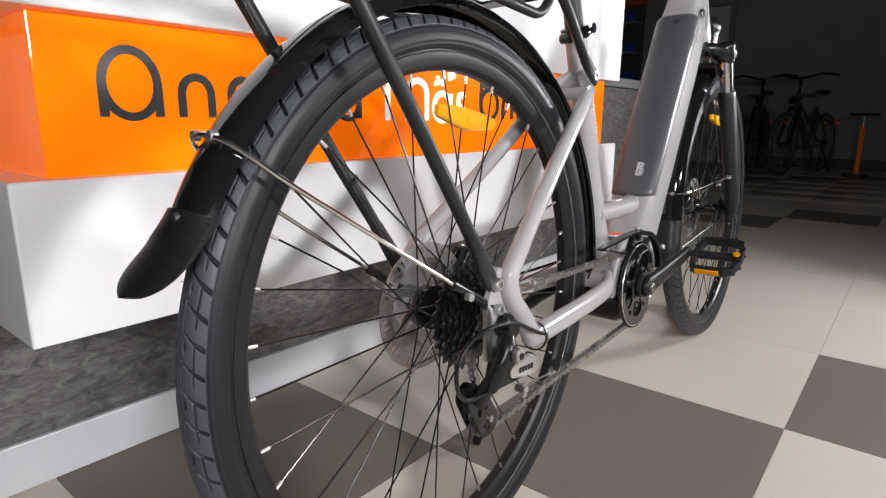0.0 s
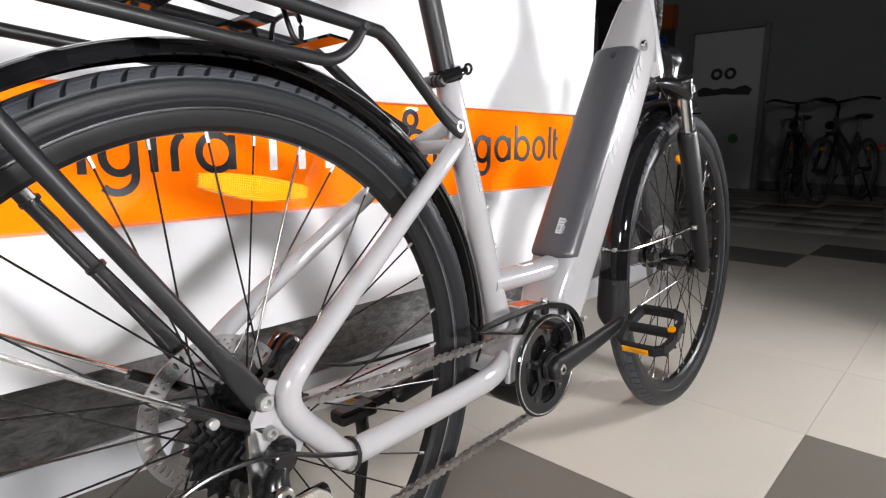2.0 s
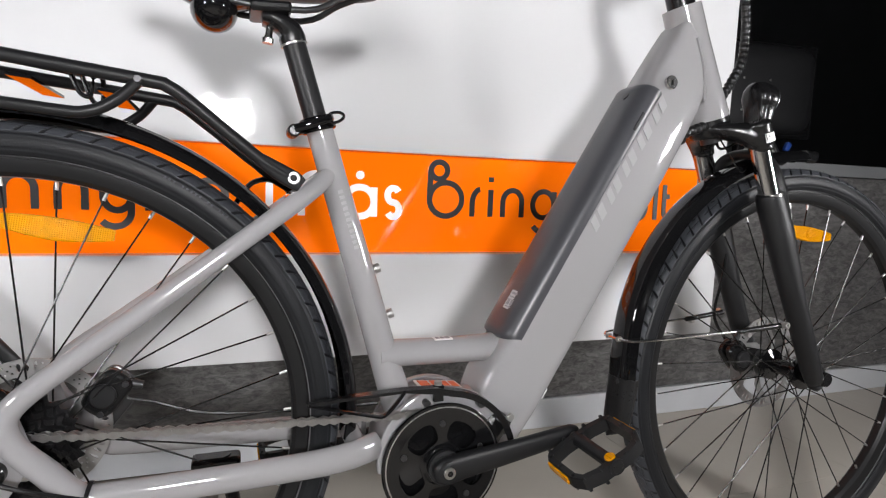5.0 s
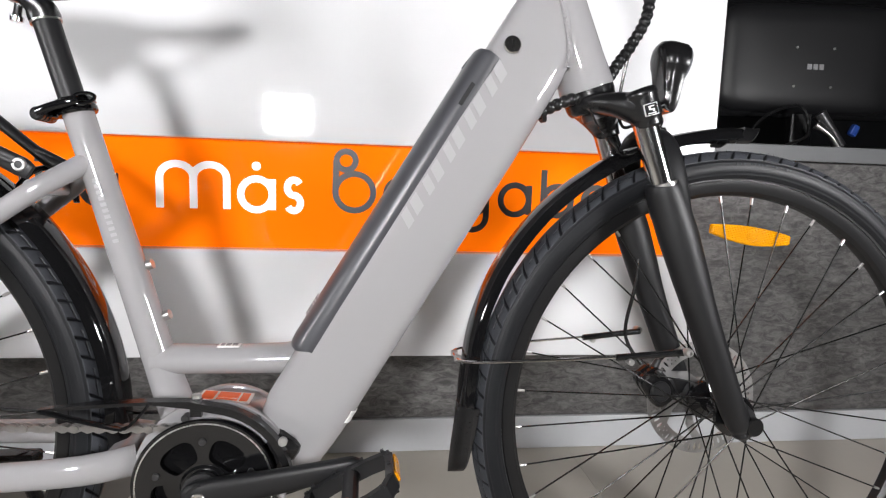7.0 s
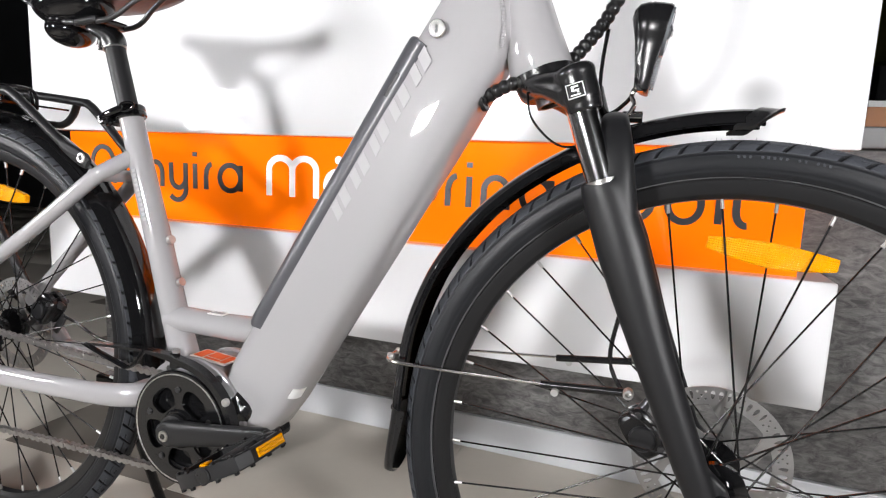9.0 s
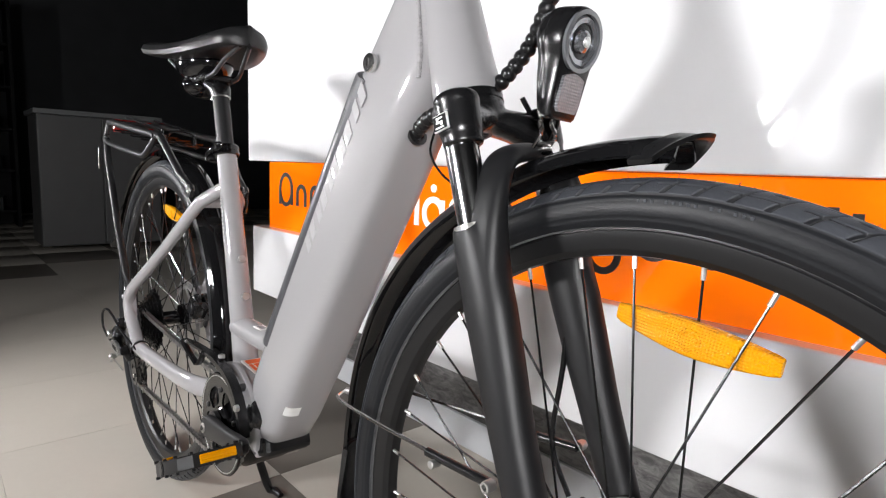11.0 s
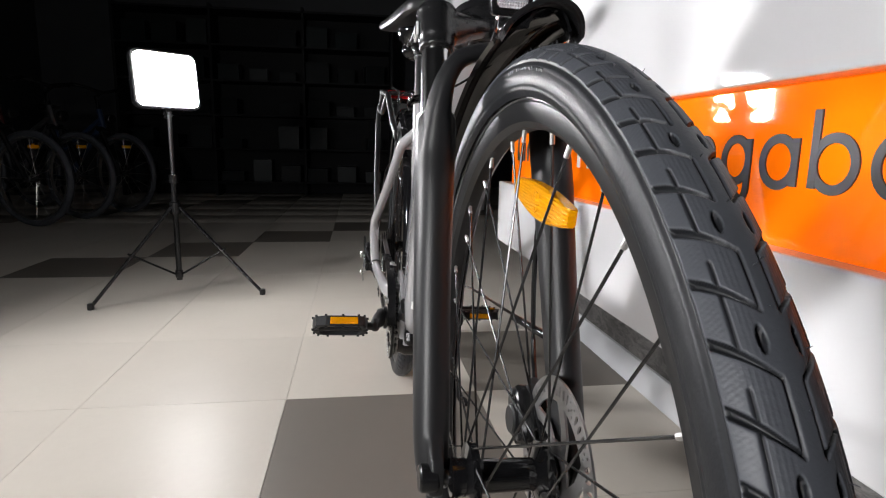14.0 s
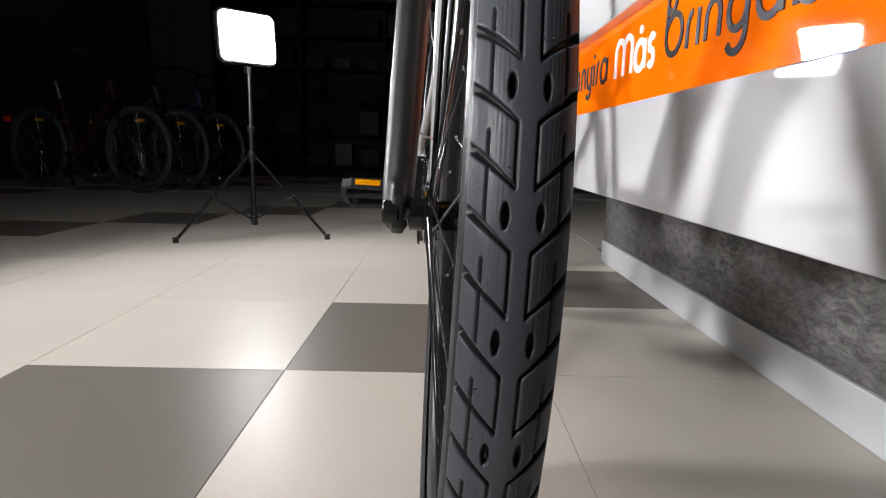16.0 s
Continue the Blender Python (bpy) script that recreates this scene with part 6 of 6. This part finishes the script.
for k in range(5):
    Geo().box((-0.06, 0, 0.3 + 0.4 * k), (0.34, 0.74, 0.025), None, 0.003).to("shelf", CABINET, rackd)
first = None
for k in range(4):
    for q in range(3):
        at = pose(7.98, 3.06 + 0.23 * q, 0.3125 + 0.4 * (k + 1), 0, 0, 5 * q)
        if first is None:
            first = thing("helmet", "blue cycling helmet resting on the display rack", "helmet", at, "blue helmets on the rack")
            prof = [(0.001, 0.14), (0.05, 0.13), (0.085, 0.1), (0.1, 0.05), (0.1, 0.0), (0.09, 0.0)]
            Geo().lathe(prof, (0, 0, 0), "z", 20).to("helmet_shell", BLUE, first)
            Geo().tube([(-0.1, -0.05, 0.02), (-0.125, 0, 0.025), (-0.1, 0.05, 0.02)], 0.012, 8, 0.004, smooth=4).to("visor", BLACK, first)
        else:
            copy_thing(first, at)


# ---- parked bicycles in the dark ----
def parked_bicycle(m, label, colour):
    """A plain city bicycle along +x with the rear axle above the origin."""
    b = thing("parked_bicycle", label, "bicycle", m, "parked bicycles")
    for x in (0.0, 1.08):
        Geo().lathe([(0.31 + 0.024 * math.cos(a), 0.022 * math.sin(a)) for a in [2 * math.pi * i / 10 for i in range(10)]], (x, 0, 0.334), "y", 56, closed=True).to("tyre", RUBBER, b)
        r = Geo().lathe([(0.278, -0.01), (0.294, -0.012), (0.294, 0.012), (0.278, 0.01)], (x, 0, 0.334), "y", 56, closed=True).to("rim", STEEL, b)
        Geo().disc((x, 0, 0.334), 0.025, 0.09).to("hub", DARKSTEEL, b)
        for k in range(16):
            a, s = 2 * math.pi * k / 16, 0.03 * (-1) ** k
            Geo().tube([(x, s, 0.334), (x + 0.28 * math.cos(a), 0, 0.334 + 0.28 * math.sin(a))], 0.0016, 4).to("spoke", STEEL, r)
        Geo().box((x + 0.02, 0.012, 0.334 + 0.22), (0.09, 0.01, 0.024), None, 0.003).to("spoke_reflector", AMBER, b)
    f = Geo()
    f.tube([(0.43, 0, 0.28), (0.3, 0, 0.72)], 0.018, 12)
    f.tube([(0.43, 0, 0.28), (0.86, 0, 0.74)], 0.024, 12)
    f.tube([(0.36, 0, 0.5), (0.85, 0, 0.78)], 0.018, 12)
    f.tube([(0.88, 0, 0.7), (0.84, 0, 0.86)], 0.022, 12)
    for s in (-1, 1):
        f.tube([(0.31, s * 0.02, 0.68), (0.0, s * 0.06, 0.334), (0.43, s * 0.04, 0.28)], 0.01, 8)
    f.to("frame", colour, b)
    for s in (-1, 1):
        Geo().tube([(0.9, s * 0.05, 0.68), (1.08, s * 0.055, 0.334)], 0.016, 10).to("fork_leg", BLACK, b)
    Geo().tube([(0.88, -0.06, 0.7), (0.88, 0.06, 0.7)], 0.02, 10).to("fork_crown", BLACK, b)
    Geo().tube([(0.84, 0, 0.86), (0.82, 0, 0.96), (0.88, 0, 1.0)], 0.018, 10).to("stem", BLACK, b)
    Geo().tube([(0.72, -0.3, 1.03), (0.86, -0.2, 1.04), (0.9, 0, 1.0), (0.86, 0.2, 1.04), (0.72, 0.3, 1.03)], 0.013, 10, smooth=5).to("handlebar", BLACK, b)
    Geo().tube([(0.3, 0, 0.72), (0.26, 0, 0.86)], 0.015, 10).to("seat_post", STEEL, b)
    Geo().tube([(0.1, 0, 0.89), (0.2, 0, 0.885), (0.3, 0, 0.885), (0.38, 0, 0.88)], [0.06, 0.08, 0.04, 0.015], 12, [0.03, 0.03, 0.025, 0.015], smooth=4).to("saddle", SADDLE, b)
    Geo().disc((0.96, 0, 0.78), 0.04, 0.05, "x", 18).to("headlight", GLOSS, b)
    Geo().box((-0.34, 0, 0.56), (0.02, 0.06, 0.05), None, 0.004).to("rear_reflector", mat("red_reflector", (0.9, 0.06, 0.01), 0.2), b)
    Geo().tube([(0.43, -0.09, 0.28), (0.55, -0.1, 0.2)], 0.011, 8).to("crank", BLACK, b)
    Geo().tube([(0.2, 0.06, 0.3), (0.16, 0.16, 0.005)], 0.009, 8).to("kickstand", BLACK, b)
    return b


DKRED = mat("dark_red_paint", (0.03, 0.006, 0.005), 0.3)
DKBLUE = mat("dark_blue_paint", (0.015, 0.03, 0.07), 0.3)
DKGREY = mat("charcoal_paint", (0.03, 0.03, 0.032), 0.35)
parked_bicycle(pose(7.5, 1.1, 0, 0, 0, 186), "dark parked city bicycle facing the counter", DKRED)
parked_bicycle(pose(7.55, 0.5, 0, 0, 0, 168), "charcoal parked bicycle standing beside a floor pump", DKGREY)
parked_bicycle(pose(-4.2, -3.0, 0, 0, 0, 62), "dark blue parked bicycle with amber reflectors", DKBLUE)
parked_bicycle(pose(-3.7, -3.2, 0, 0, 0, 66), "charcoal parked bicycle with amber reflectors", DKGREY)
parked_bicycle(pose(-3.2, -3.35, 0, 0, 0, 70), "dark red parked bicycle with amber reflectors", DKRED)
pump = thing("floor_pump", "orange floor pump standing by a parked bicycle", "pump", pose(7.0, 0.1, 0))
Geo().tube([(0, 0, 0.03), (0, 0, 0.52)], 0.024, 14).to("barrel", ORANGE, pump)
Geo().tube([(0, 0, 0.52), (0, 0, 0.64)], 0.008, 10).to("piston", STEEL, pump)
Geo().tube([(0, -0.13, 0.64), (0, 0.13, 0.64)], 0.016, 10).to("handle", BLACK, pump)
Geo().box((0, 0, 0.015), (0.1, 0.24, 0.03), None, 0.008).to("foot_plate", BLACK, pump)

# ---- dark end of the shop ----
DARKCAB = mat("dark_grey_laminate", (0.1, 0.1, 0.1), 0.4, vary=0.08)
cab = thing("storage_cabinet", "grey two-door storage cabinet in the dark shop", "cabinet", pose(-3.85, 0.65, 0))
Geo().box((0, 0, 0.5), (0.45, 0.8, 0.94), None, 0.004).to("body", DARKCAB, cab)
Geo().box((0, 0, 0.99), (0.49, 0.84, 0.035), None, 0.004).to("top", CABINET, cab)
for s in (-1, 1):
    d = Geo().box((0.232, s * 0.2, 0.5), (0.016, 0.39, 0.92), None, 0.003).to("door", DARKCAB, cab)
    Geo().tube([(0.25, s * 0.03, 0.6), (0.25, s * 0.03, 0.75)], 0.006, 8).to("handle", STEEL, d)
# near-black colour puts the gloom of this unlit end into the shelf itself
DARKSHELF = mat("dimmed_shelf_steel", (0.007, 0.0075, 0.008), 0.6, vary=0.2, spec=0.15)
shelf = thing("shelf_unit", "tall shelf unit in the dark end of the shop, half filled with packages", "shelf", pose(-5.6, -1.2, 0))
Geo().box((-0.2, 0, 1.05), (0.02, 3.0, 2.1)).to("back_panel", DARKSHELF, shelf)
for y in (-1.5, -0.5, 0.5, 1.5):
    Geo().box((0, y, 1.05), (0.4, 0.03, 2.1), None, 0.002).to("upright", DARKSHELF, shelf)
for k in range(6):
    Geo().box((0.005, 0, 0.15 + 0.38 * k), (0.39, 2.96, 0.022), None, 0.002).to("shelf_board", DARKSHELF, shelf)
rnd = random.Random(7)
# carton colours darkened too, standing in for the missing light
kinds = [mat("dimmed_carton", (0.005, 0.007, 0.0075), 0.4, spec=0.08), mat("dimmed_gloss_carton", (0.008, 0.012, 0.012), 0.35, spec=0.12), mat("dimmed_grey_carton", (0.012, 0.014, 0.014), 0.5, spec=0.08)]
for k in range(5):
    for q in range(9):
        if rnd.random() < 0.2:
            continue
        w, h, dd = rnd.uniform(0.16, 0.27), rnd.uniform(0.1, 0.26), rnd.uniform(0.2, 0.3)
        c = thing("package", "small carton standing on the shelf in the dark", "package", pose(-5.55, -2.5 + 0.325 * q, 0.161 + 0.38 * k, 0, 0, rnd.uniform(-6, 6)), "packages on the shelf")
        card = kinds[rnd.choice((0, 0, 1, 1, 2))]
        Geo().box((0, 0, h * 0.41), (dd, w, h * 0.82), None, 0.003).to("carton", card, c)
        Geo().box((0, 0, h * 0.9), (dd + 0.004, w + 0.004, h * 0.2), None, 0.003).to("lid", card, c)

# ---- floor tiles, laid last ----
TILE = Geo().box((TS / 2, TS / 2, -0.004), (TS - 0.0011, TS - 0.0011, 0.008), bevel=0.0004)
tile_l, tile_d = TILE.mesh("tile", TILE_L), TILE.mesh("tile", TILE_D)
rest = {0: Geo(), 1: Geo()}
for i in range(-16, 18):
    for j in range(-9, 9):
        x, y = GX + i * TS, GY + j * TS
        if x < FLOOR_X[0] - 0.1 or x > FLOOR_X[1] - 0.3 or y > FLOOR_Y[1] - 0.2 or y < FLOOR_Y[0] - 0.2:
            continue
        dark = (i + j) % 7 == 0
        if -7 <= i <= 8 and -7 <= j <= 3:
            o = new("tile", tile_d if dark else tile_l)
            o.parent, o.location = floor, (x, y, 0)
        else:
            g = rest[dark]
            o = len(g.v)
            g.v += [(a + x, b + y, c) for a, b, c in TILE.v]
            g.f += [tuple(o + q for q in f) for f in TILE.f]
for k, g in rest.items():
    tagged(g.to("far_tiles", TILE_D if k else TILE_L, floor), kind="stuff")
